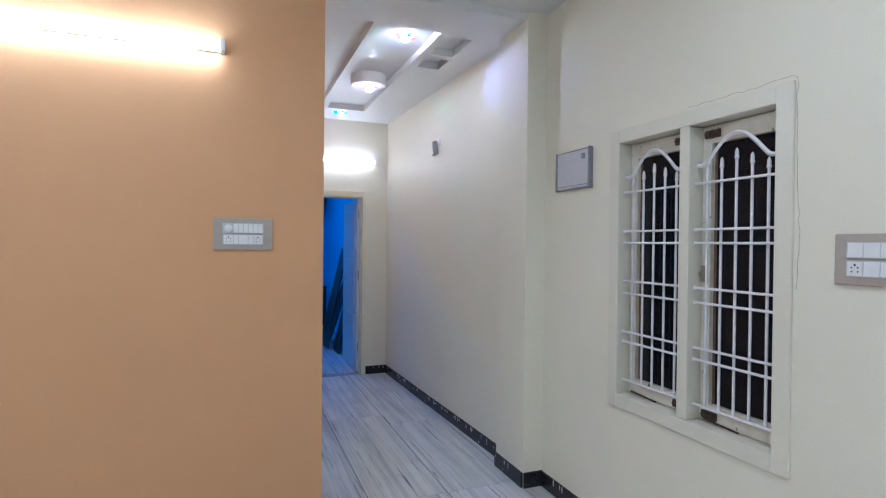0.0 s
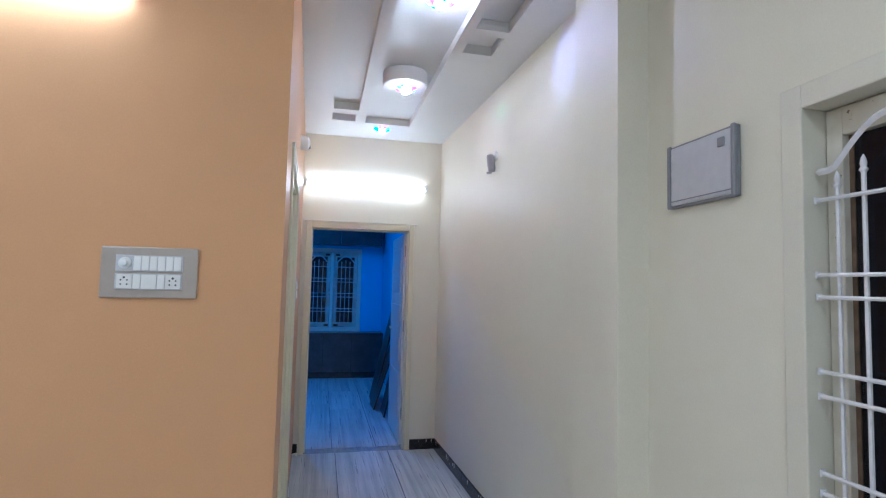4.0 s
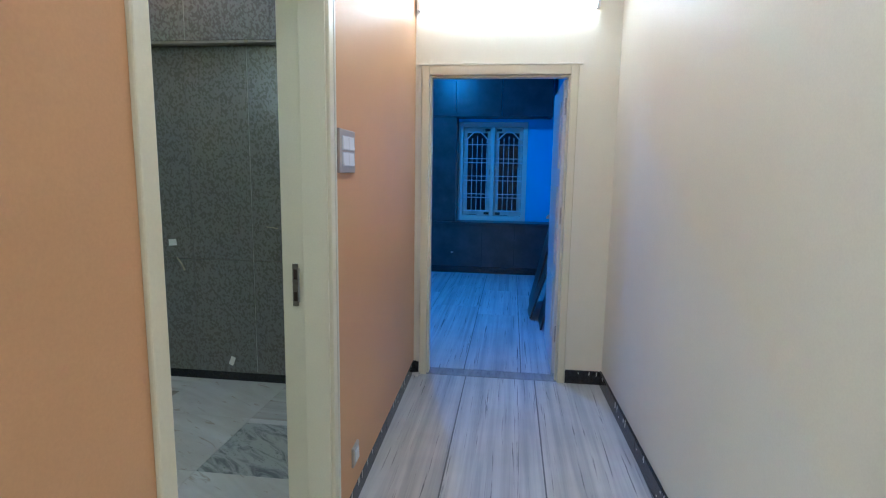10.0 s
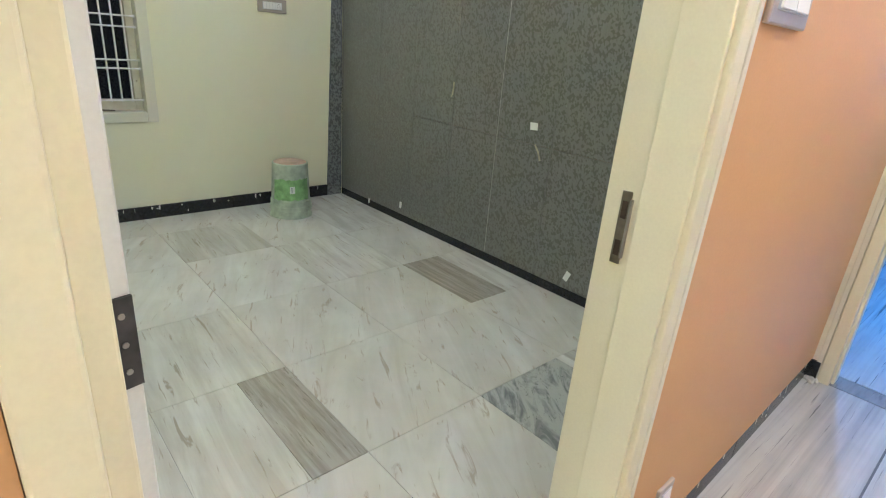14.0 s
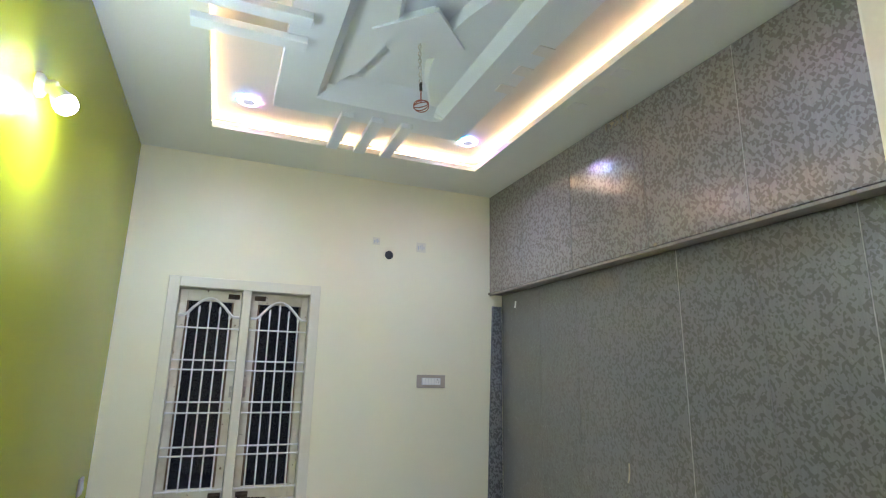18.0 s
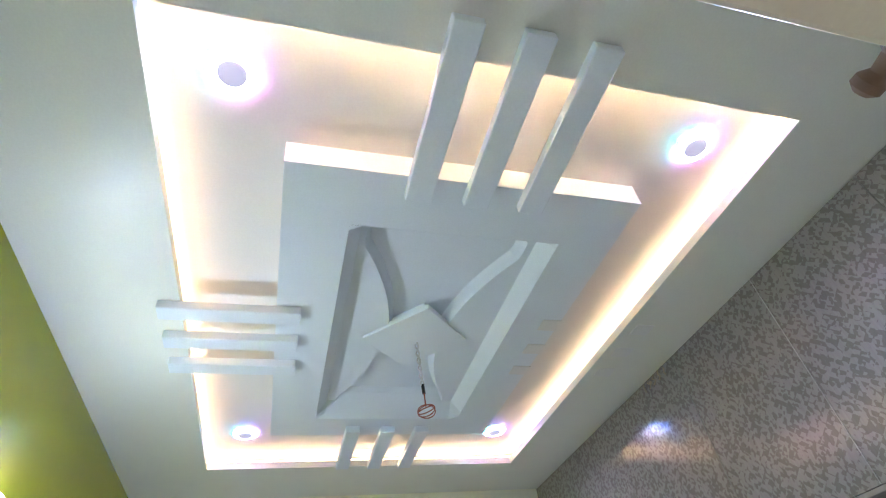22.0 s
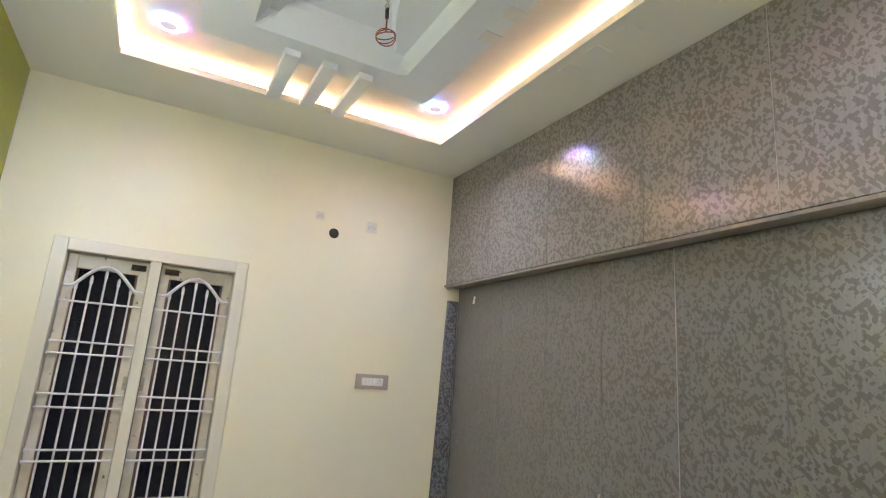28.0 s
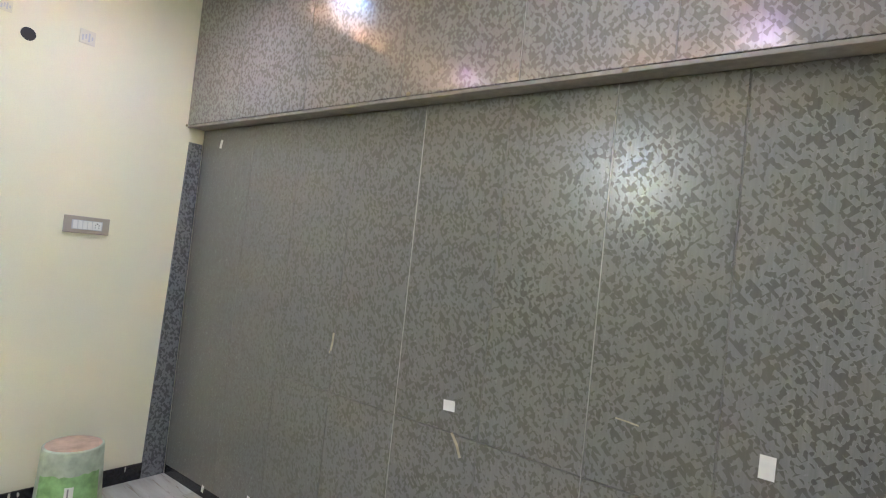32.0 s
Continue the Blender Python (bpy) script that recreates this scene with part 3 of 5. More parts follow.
window("window_3", pose((BW0 + BW1) / 2, YN, 0), 0.975, 0.720, 2.112, "painted two-light window with steel grille in a blue room")


# ---- doors ----
def blue_door():
    """Door frame at the end of the passage, its leaf folded back into the blue room."""
    d = thing("door_1", "cream door frame with white leaf opened inward", "door", kind="structure", at=pose(0, 0, 0))
    t = 0.05
    bm = bmesh.new()
    box(bm, EX0 + 0.001, EX0 + t, YD - 0.018, YB - 0.01, 0, 2.10)
    part("jamb", bm, M_FRAME, d, bevel=0.004)
    bm = bmesh.new()
    box(bm, EX1 - t, EX1 - 0.001, YD - 0.018, YB - 0.01, 0, 2.10)
    part("jamb", bm, M_FRAME, d, bevel=0.004)
    bm = bmesh.new()
    box(bm, EX0 + t, EX1 - t, YD - 0.018, YB - 0.01, 2.04, 2.10)
    part("head", bm, M_FRAME, d, bevel=0.004)
    bm = bmesh.new()
    for q in ((EX0 + t, EX0 + t + 0.012, 0.0, 2.04), (EX1 - t - 0.012, EX1 - t, 0.0, 2.04)):
        box(bm, q[0], q[1], YD + 0.02, YD + 0.085, q[2], q[3])
    box(bm, EX0 + t + 0.012, EX1 - t - 0.012, YD + 0.02, YD + 0.085, 2.028, 2.04)
    part("stop_bead", bm, M_FRAME, d, bevel=0.002)
    bm = bmesh.new()
    box(bm, EX0 - 0.022, EX1 + 0.022, YD - 0.022, YD - 0.004, 2.098, 2.110)
    box(bm, EX0 - 0.022, EX0 - 0.002, YD - 0.012, YD - 0.002, 0.0, 2.098)
    part("edge_trim", bm, M_FRAME_W, d, "thin raised plaster edge", bevel=0.002)
    leaf = boxpart("leaf", (EX1 - t - 0.028, EX1 - t + 0.008, YB - 0.02, YB + 0.82, 0.012, 2.03), M_LEAF, d, "white panelled leaf", bevel=0.003)
    for zz, hh in ((0.25, 0.42), (0.78, 0.55), (1.45, 0.45)):
        boxpart("raised_panel", (EX1 - t - 0.036, EX1 - t - 0.028, YB + 0.10, YB + 0.70, zz, zz + hh), M_LEAF, leaf, bevel=0.006)
    for zz in (0.25, 1.08, 1.80):
        bm = bmesh.new()
        rod(bm, [(EX1 - t - 0.012, YB - 0.028, zz), (EX1 - t - 0.012, YB - 0.028, zz + 0.11)], 0.007, 8)
        box(bm, EX1 - t - 0.016, EX1 - t - 0.004, YB - 0.028, YB - 0.018, zz, zz + 0.11)
        part("hinge", bm, M_STEEL, leaf, "worn steel butt hinge")
    bm = bmesh.new()
    box(bm, EX1 - t - 0.05, EX1 - t - 0.028, YB + 0.71, YB + 0.73, 1.05, 1.08)
    rod(bm, [(EX1 - t - 0.05, YB + 0.72, 1.065), (EX1 - t - 0.06, YB + 0.62, 1.065)], 0.008, 8)
    part("door_handle", bm, M_STEEL, leaf, "steel lever handle")
    return d


def bedroom_door():
    """Frame in the passage's orange wall, leaf swung against the green wall, strike plate, small knob on the head."""
    d = thing("door_2", "cream door frame with white panelled leaf opened inward", "door", kind="structure", at=pose(0, 0, 0))
    y0, y1, zt = DY0, DY1, DZ
    t = 0.058

    def jamb(ya, yb, stop):
        bm = bmesh.new()
        prism(bm, [(XE - 0.004, ya), (lx(ya) + 0.010, ya), (lx(yb) + 0.010, yb), (XE - 0.004, yb)], 0, zt)
        j = part("jamb", bm, M_FRAME, d, bevel=0.004)
        bm = bmesh.new()
        box(bm, XE + 0.075, lx(2.4) - 0.012, stop[0], stop[1], 0.0, zt - t)
        part("rebate", bm, M_FRAME, j, bevel=0.003)
        return j
    jamb(y0 + 0.001, y0 + t - 0.012, (y0 + t - 0.012, y0 + t + 0.012))
    far = jamb(y1 - t + 0.012, y1 - 0.001, (y1 - t, y1 - t + 0.012))
    bm = bmesh.new()
    prism(bm, [(XE - 0.004, y0 + t - 0.012), (lx(y0) + 0.010, y0 + t - 0.012), (lx(y1) + 0.010, y1 - t + 0.012), (XE - 0.004, y1 - t + 0.012)], zt - t + 0.012, zt)
    head = part("head", bm, M_FRAME, d, bevel=0.004)
    boxpart("rebate", (XE + 0.075, lx(2.4) - 0.012, y0 + t, y1 - t, zt - t, zt - t + 0.012), M_FRAME, head, bevel=0.002)
    bm = bmesh.new()
    prism(bm, [(lx(y1) - 0.002, y1 + 0.0), (lx(y1) + 0.012, y1), (lx(y1) + 0.012, y1 + 0.016), (lx(y1) - 0.002, y1 + 0.016)], 0.0, zt + 0.016)
    prism(bm, [(lx(y0) - 0.002, y0), (lx(y0) + 0.012, y0), (lx(y1) + 0.012, y1), (lx(y1) - 0.002, y1)], zt, zt + 0.016)
    part("edge_trim", bm, M_FRAME_W, d, "thin white plaster edge round the frame", bevel=0.002)
    # strike plate in the far jamb
    bm = bmesh.new()
    yj = y1 - t + 0.012
    box(bm, XE + 0.033, XE + 0.054, yj - 0.003, yj + 0.001, 0.950, 1.100)
    sp = part("strike_plate", bm, M_BRASS, far, "worn brass strike plate", bevel=0.001, segs=1)
    bm = bmesh.new()
    box(bm, XE + 0.038, XE + 0.050, yj - 0.0042, yj - 0.0028, 0.968, 1.000)
    box(bm, XE + 0.038, XE + 0.050, yj - 0.0042, yj - 0.0028, 1.045, 1.080)
    part("bolt_hole", bm, M_RUST, sp)
    bm = bmesh.new()
    box(bm, XE + 0.054, XE + 0.059, yj - 0.006, yj + 0.0, 0.965, 1.085)
    part("lip", bm, M_STEEL, sp)
    bm = bmesh.new()
    lathe(bm, [(0.016, 0), (0.016, 0.004), (0.008, 0.010), (0.006, 0.022), (0.011, 0.028), (0.011, 0.034), (0.006, 0.038)], 14)
    bmesh.ops.rotate(bm, verts=bm.verts, cent=(0, 0, 0), matrix=Matrix.Rotation(-math.pi / 2, 3, "Y"))
    bmesh.ops.translate(bm, verts=bm.verts, vec=(XE - 0.002, 2.892, 2.066))
    part("knob", bm, M_BARE, head, "small dark turned wooden knob", smooth=True)
    # leaf
    hx, hy, fx, fy = XE - 0.006, 2.006, XE - 0.880, 1.822
    ang = math.degrees(math.atan2(fy - hy, fx - hx))
    wid = math.hypot(fx - hx, fy - hy)
    leaf = boxpart("leaf", (0, wid, -0.018, 0.018, 0.012, 2.025), M_LEAF, d, "white panelled leaf", bevel=0.003)
    leaf.matrix_local = pose(hx, hy, 0, 0, 0, ang)
    for side in (-1, 1):
        for xa in (0.10, 0.47):
            for za, hh in ((0.16, 0.62), (0.90, 0.30), (1.32, 0.55)):
                bm = bmesh.new()
                box(bm, xa, xa + 0.31, -0.026 if side < 0 else 0.018, -0.018 if side < 0 else 0.026, za, za + hh)
                part("raised_panel", bm, M_LEAF, leaf, bevel=0.007)
    for zz in (0.22, 0.975, 1.76):
        bm = bmesh.new()
        box(bm, -0.004, 0.0, -0.017, 0.013, zz, zz + 0.105)
        rod(bm, [(-0.006, 0.018, zz), (-0.006, 0.018, zz + 0.105)], 0.007, 8)
        hg = part("hinge", bm, M_HINGE, leaf, "dark steel butt hinge")
        bm = bmesh.new()
        for dz in (0.02, 0.052, 0.085):
            rod(bm, [(-0.0042, -0.004, zz + dz), (-0.0055, -0.004, zz + dz)], 0.0035, 8)
        part("screw", bm, M_STEEL, hg)
    for side in (-1, 1):
        s0 = side * 0.018
        bm = bmesh.new()
        box(bm, wid - 0.075, wid - 0.035, min(s0, s0 + side * 0.008), max(s0, s0 + side * 0.008), 0.84, 1.10)
        h = part("handle_plate", bm, M_STEEL, leaf, "brushed steel handle plate", bevel=0.003)
        bm = bmesh.new()
        rod(bm, [(wid - 0.055, s0, 1.01), (wid - 0.055, s0 + side * 0.050, 1.01), (wid - 0.068, s0 + side * 0.057, 1.01), (wid - 0.135, s0 + side * 0.055, 1.006)], 0.0075, 10)
        part("door_handle", bm, M_STEEL, h, "steel lever handle", smooth=True)
    bm = bmesh.new()
    rod(bm, [(wid - 0.055, -0.026, 0.93), (wid - 0.055, -0.058, 0.93)], 0.004, 6)
    box(bm, wid - 0.067, wid - 0.043, -0.068, -0.058, 0.918, 0.945)
    for dx, dz in ((0.0, -0.055), (0.012, -0.07), (-0.01, -0.10)):
        rod(bm, [(wid - 0.055 + dx, -0.066, 0.92), (wid - 0.055 + dx * 1.5, -0.066, 0.92 + dz)], 0.0035, 6)
        box(bm, wid - 0.063 + dx * 1.5, wid - 0.047 + dx * 1.5, -0.069, -0.063, 0.90 + dz, 0.92 + dz)
    part("key_bunch", bm, M_STEEL, leaf, "bunch of small keys in the lock")
    return d


blue_door()
bedroom_door()


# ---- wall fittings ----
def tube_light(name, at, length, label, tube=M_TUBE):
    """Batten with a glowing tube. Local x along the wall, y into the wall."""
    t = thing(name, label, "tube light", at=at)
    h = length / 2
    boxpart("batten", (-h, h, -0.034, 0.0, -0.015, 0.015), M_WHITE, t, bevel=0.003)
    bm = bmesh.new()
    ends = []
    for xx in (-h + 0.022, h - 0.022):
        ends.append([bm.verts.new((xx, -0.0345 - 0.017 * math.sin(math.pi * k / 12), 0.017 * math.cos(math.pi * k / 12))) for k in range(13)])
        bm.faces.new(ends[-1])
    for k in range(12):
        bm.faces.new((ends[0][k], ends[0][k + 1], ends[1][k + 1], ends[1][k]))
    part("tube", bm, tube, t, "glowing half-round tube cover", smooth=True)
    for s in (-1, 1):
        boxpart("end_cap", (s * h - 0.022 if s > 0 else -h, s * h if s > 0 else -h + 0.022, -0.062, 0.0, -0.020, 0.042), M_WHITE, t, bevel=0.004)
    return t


tube_light("tube_light", pose(-1.185, YO, 2.475), 1.20, "glowing tube light on the orange wall")
# Three unseen tubes, added to brighten the hall from behind the camera.
tube_light("tube_light", face_x(WX, -2.9, 2.475, 1), 1.20, "unseen tube light added on the hall wall")
tube_light("tube_light", pose(-4.0, -1.2, 2.475, 0, 0, 90), 1.20, "unseen tube light added on the hall side wall")
tube_light("tube_light", pose(-1.6, -5.0, 2.475, 0, 0, 180), 1.20, "unseen tube light added on the hall back wall")
tube_light("tube_light", pose(0.425, YD, 2.447), 1.135, "glowing tube light above the passage door", M_TUBEP)


def switchboard(name, at, wid, hei, label, rows):
    """Plate with rows of modules. rows: lists of (kind, width in modules)."""
    s = thing(name, label, "switchboard", at=at)
    bm = bmesh.new()
    box(bm, -wid / 2, wid / 2, -0.012, 0.0, -hei / 2, hei / 2)
    part("plate", bm, M_PLATE, s, "champagne grey cover plate", bevel=0.004)
    n = len(rows)
    rh = min(0.045, hei / (n + 0.9))
    for i, row in enumerate(rows):
        zc = (n - 1) * rh * 1.28 / 2 - i * rh * 1.28
        total = sum(k for _, k in row)
        mw = min(0.0235, (wid * 0.80) / total)
        x = -total * mw / 2
        boxpart("carrier", (x - 0.004, x + total * mw + 0.004, -0.0145, -0.011, zc - rh / 2 - 0.003, zc + rh / 2 + 0.003), M_GREYW, s, bevel=0.001)
        for kind, k in row:
            a, b = x + 0.0014, x + k * mw - 0.0014
            if kind == "socket":
                so = boxpart("socket", (a, b, -0.0175, -0.014, zc - rh / 2, zc + rh / 2), M_WHITE, s, bevel=0.001)
                bm = bmesh.new()
                c = (a + b) / 2
                for dx, dz, r in ((-0.009, -0.009, 0.0026), (0.009, -0.009, 0.0026), (-0.009, 0.004, 0.0026), (0.009, 0.004, 0.0026), (0, 0.012, 0.0036)):
                    rod(bm, [(c + dx, -0.0165, zc + dz), (c + dx, -0.0182, zc + dz)], r, 8)
                part("pin_hole", bm, M_BLACK, so)
            elif kind == "dial":
                bm = bmesh.new()
                lathe(bm, [(0.019, 0), (0.018, 0.008), (0.010, 0.010), (0.009, 0.016), (0.001, 0.017)], 20)
                bmesh.ops.rotate(bm, verts=bm.verts, cent=(0, 0, 0), matrix=Matrix.Rotation(math.pi / 2, 3, "X"))
                bmesh.ops.translate(bm, verts=bm.verts, vec=((a + b) / 2, -0.014, zc))
                part("fan_dial", bm, M_WHITE, s, "round fan regulator dial", smooth=True)
            else:
                bm = bmesh.new()
                vs = box(bm, a, b, -0.019, -0.014, zc - rh / 2, zc + rh / 2)
                for v in vs:
                    if v.co.y < -0.016 and v.co.z > zc:
                        v.co.y += 0.0032
                part("rocker", bm, M_WHITE, s, bevel=0.0008, segs=1)
            x += k * mw
    return s


switchboard("switchboard", pose(-0.494, YO, 1.556), 0.284, 0.162, "grey plate with white switches and two sockets on the orange wall",
            [[("dial", 2), ("rocker", 1), ("rocker", 1), ("rocker", 1), ("rocker", 1), ("rocker", 1), ("rocker", 1)], [("socket", 2), ("rocker", 1), ("blank", 2), ("rocker", 1), ("socket", 2)]])
switchboard("switchboard", face_x(WX, -0.340, 1.480, 1), 0.225, 0.162, "grey plate with white switches and socket beside the hall window",
            [[("rocker", 2), ("rocker", 2), ("rocker", 2)], [("socket", 2), ("rocker", 2), ("rocker", 2)]])
switchboard("switchboard", face_x(XW, 3.795, 1.490, -1), 0.222, 0.092, "small grey plate with switches and a socket on the yellow wall",
            [[("rocker", 1), ("rocker", 1), ("rocker", 1), ("rocker", 1), ("socket", 2)]])
switchboard("switchboard", pose(lx(3.068), 3.068, 1.489, 0, 0, 90 + 1.2), 0.200, 0.156, "upright grey plate with two white switches by the bedroom door",
            [[("rocker", 3), ("rocker", 3)], [("rocker", 3), ("rocker", 3)]])
switchboard("switchboard", pose(lx(3.16) - 0.002, 3.160, 0.250, 0, 0, 91.2), 0.085, 0.085, "small white foot-light plate low on the orange wall", [[("blank", 2)]])
switchboard("switchboard", pose(-3.60, YG, 0.92, 0, 0, 180), 0.09, 0.09, "small white switch plate on the green wall", [[("rocker", 1), ("rocker", 1)]])

db = thing("distribution_board", "pale grey metal distribution board on the cream wall", "fuse box", at=face_x(WX, 1.208, 1.946, 1))
boxpart("body", (-0.162, 0.162, -0.018, 0.0, -0.113, 0.113), M_GREYD, db, "grey surround", bevel=0.004)
boxpart("door", (-0.148, 0.148, -0.026, -0.016, -0.104, 0.104), M_GREYW, db, "pale grey hinged cover", bevel=0.004)
boxpart("side_strip", (0.148, 0.164, -0.030, -0.016, -0.114, 0.114), M_GREYD, db, bevel=0.003)
boxpart("side_strip", (-0.164, -0.148, -0.030, -0.016, -0.114, 0.114), M_GREYD, db, bevel=0.003)
boxpart("bottom_rib", (-0.148, 0.148, -0.028, -0.025, -0.092, -0.088), M_GREYD, db, bevel=0.001)
boxpart("latch", (0.092, 0.122, -0.031, -0.024, 0.052, 0.082), M_GREYD, db, "dark square latch", bevel=0.002)

# Bare lamp holder on the cream wall, dome sensor on the orange wall.
y = 3.150
lh = thing("lamp_holder", "grey angled lamp holder without a bulb on the cream wall", "lamp holder", at=pose(rx(y), y, 2.392, 0, 0, -90))
bm = bmesh.new()
lathe(bm, [(0.034, 0.0), (0.033, 0.010), (0.024, 0.016)], 20)
bmesh.ops.rotate(bm, verts=bm.verts, cent=(0, 0, 0), matrix=Matrix.Rotation(math.pi / 2, 3, "X"))
bmesh.ops.translate(bm, verts=bm.verts, vec=(0, 0, 0.045))
part("rose", bm, M_WHITE, lh, "round white base", smooth=True)
bm = bmesh.new()
lathe(bm, [(0.010, 0.055), (0.024, 0.046), (0.027, 0.020), (0.027, -0.048), (0.023, -0.064), (0.018, -0.070)], 18)
bmesh.ops.rotate(bm, verts=bm.verts, cent=(0, 0, 0), matrix=Matrix.Rotation(radians(8), 3, "X"))
bmesh.ops.translate(bm, verts=bm.verts, vec=(0, -0.040, 0))
part("holder", bm, M_HOLDER, lh, "grey tapered holder", smooth=True)
bm = bmesh.new()
lathe(bm, [(0.019, -0.070), (0.019, -0.082), (0.010, -0.084)], 14)
bmesh.ops.translate(bm, verts=bm.verts, vec=(0, -0.050, 0))
part("socket_ring", bm, M_STEEL, lh, "bright metal ring", smooth=True)

y = 3.20
dm = thing("wall_sensor", "small white dome sensor with dark lens on the orange wall", "sensor", at=pose(lx(y), y, 2.435, 0, 0, 91))
bm = bmesh.new()
lathe(bm, [(0.048, 0.0), (0.048, 0.020), (0.040, 0.046), (0.020, 0.058), (0.001, 0.060)], 22)
bmesh.ops.rotate(bm, verts=bm.verts, cent=(0, 0, 0), matrix=Matrix.Rotation(math.pi / 2, 3, "X"))
part("dome", bm, M_WHITE, dm, smooth=True)
bm = bmesh.new()
lathe(bm, [(0.026, 0.0), (0.024, 0.012), (0.001, 0.020)], 16)
bmesh.ops.rotate(bm, verts=bm.verts, cent=(0, 0, 0), matrix=Matrix.Rotation(radians(62), 3, "X"))
bmesh.ops.translate(bm, verts=bm.verts, vec=(0.018, -0.042, -0.012))
part("lens", bm, M_GREYD, dm, "dark lens", smooth=True)

# Bulb in an angle holder on the green wall.
bl = thing("wall_bulb", "glowing round white bulb in a holder on the green wall", "bulb", at=pose(-1.944, YG, 2.413, 0, 0, 180))
bm = bmesh.new()
lathe(bm, [(0.040, 0.0), (0.038, 0.012), (0.022, 0.024), (0.022, 0.052)], 20)
bmesh.ops.rotate(bm, verts=bm.verts, cent=(0, 0, 0), matrix=Matrix.Rotation(math.pi / 2, 3, "X"))
part("holder", bm, M_WHITE, bl, "white bulb holder", smooth=True)
bm = bmesh.new()
lathe(bm, [(0.020, 0.0), (0.024, 0.012), (0.034, 0.040), (0.0345, 0.048)], 22)
tip = Matrix.Rotation(radians(142), 3, "X")
bmesh.ops.rotate(bm, verts=bm.verts, cent=(0, 0, 0), matrix=tip)
bmesh.ops.translate(bm, verts=bm.verts, vec=(0, -0.046, -0.006))
part("bulb_base", bm, M_WHITE, bl, "white bulb body", smooth=True)
bm = bmesh.new()
lathe(bm, [(0.035, 0.0485), (0.0355, 0.056), (0.033, 0.070), (0.026, 0.081), (0.014, 0.088), (0.001, 0.090)], 22)
bmesh.ops.rotate(bm, verts=bm.verts, cent=(0, 0, 0), matrix=tip)
bmesh.ops.translate(bm, verts=bm.verts, vec=(0, -0.046, -0.006))
part("bulb", bm, M_BULB, bl, "glowing white dome", smooth=True)

# Drain hole, junction rose and scribble on the yellow wall.
hl = thing("wall_hole", "round dark pipe hole in the yellow wall", "hole", at=face_x(XW, 3.436, 2.406, -1))
bm = bmesh.new()
lathe(bm, [(0.040, -0.002), (0.040, 0.004), (0.033, 0.005), (0.033, -0.002)], 24, cap=False)
bmesh.ops.rotate(bm, verts=bm.verts, cent=(0, 0, 0), matrix=Matrix.Rotation(math.pi / 2, 3, "X"))
part("rim", bm, M_YELLOW, hl)
bm = bmesh.new()
lathe(bm, [(0.033, 0.0015), (0.001, 0.0025)], 24)
bmesh.ops.rotate(bm, verts=bm.verts, cent=(0, 0, 0), matrix=Matrix.Rotation(math.pi / 2, 3, "X"))
part("void", bm, M_BLACK, hl, "dark pipe mouth")
for yy, zz, sz in ((3.335, 2.505, 0.055), (3.690, 2.492, 0.075)):
    jb = thing("junction_plate", "small white blank plate with pencil marks on the wall", "wall plate", at=face_x(XW, yy, zz, -1))
    boxpart("plate", (-sz / 2, sz / 2, -0.004, 0.0, -sz / 2, sz / 2), M_FRAME_W, jb, bevel=0.001)
    for k in range(4):
        boxpart("mark", (-sz * 0.35 + k * sz * 0.2, -sz * 0.33 + k * sz * 0.2 + 0.006, -0.0052, -0.0038, -sz * 0.3 + (k % 2) * sz * 0.15, sz * 0.1 + (k % 3) * sz * 0.1), M_GREYW, jb, bevel=0)
# Unseen ceiling discs, added as fill light for the hall.
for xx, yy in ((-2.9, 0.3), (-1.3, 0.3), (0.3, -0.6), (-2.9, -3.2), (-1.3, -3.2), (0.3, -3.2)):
    hd = thing("downlight", "unseen round white downlight added in the hall ceiling", "downlight", group="hall downlights", at=pose(xx, yy, H1 + 0.045))
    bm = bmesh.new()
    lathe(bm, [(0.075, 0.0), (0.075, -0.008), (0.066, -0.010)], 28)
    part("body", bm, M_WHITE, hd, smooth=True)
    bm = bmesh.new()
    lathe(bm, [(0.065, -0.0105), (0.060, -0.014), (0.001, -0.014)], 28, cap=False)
    part("lens", bm, HALLFILL, hd, "white glowing lens", smooth=True)

# Hairline crack in the plaster round the hall window.
rnd = random.Random(3)
path = []
for k in range(41):
    u = k / 40
    if u < 0.45:
        yy, zz = 0.40 - (0.40 + 0.096) * u / 0.45, 2.116
    else:
        yy, zz = -0.096 - 0.006 * math.sin(9 * u), 2.116 - (u - 0.45) / 0.55 * 0.75
    path.append((WX - 0.0004, yy + rnd.uniform(-0.005, 0.005), zz + rnd.uniform(-0.005, 0.005)))
bm = bmesh.new()
rod(bm, path, 0.0007, 5)
solid("plaster_crack", bm, M_TAPE, "thin wavy brown crack in the plaster round the window", "crack")

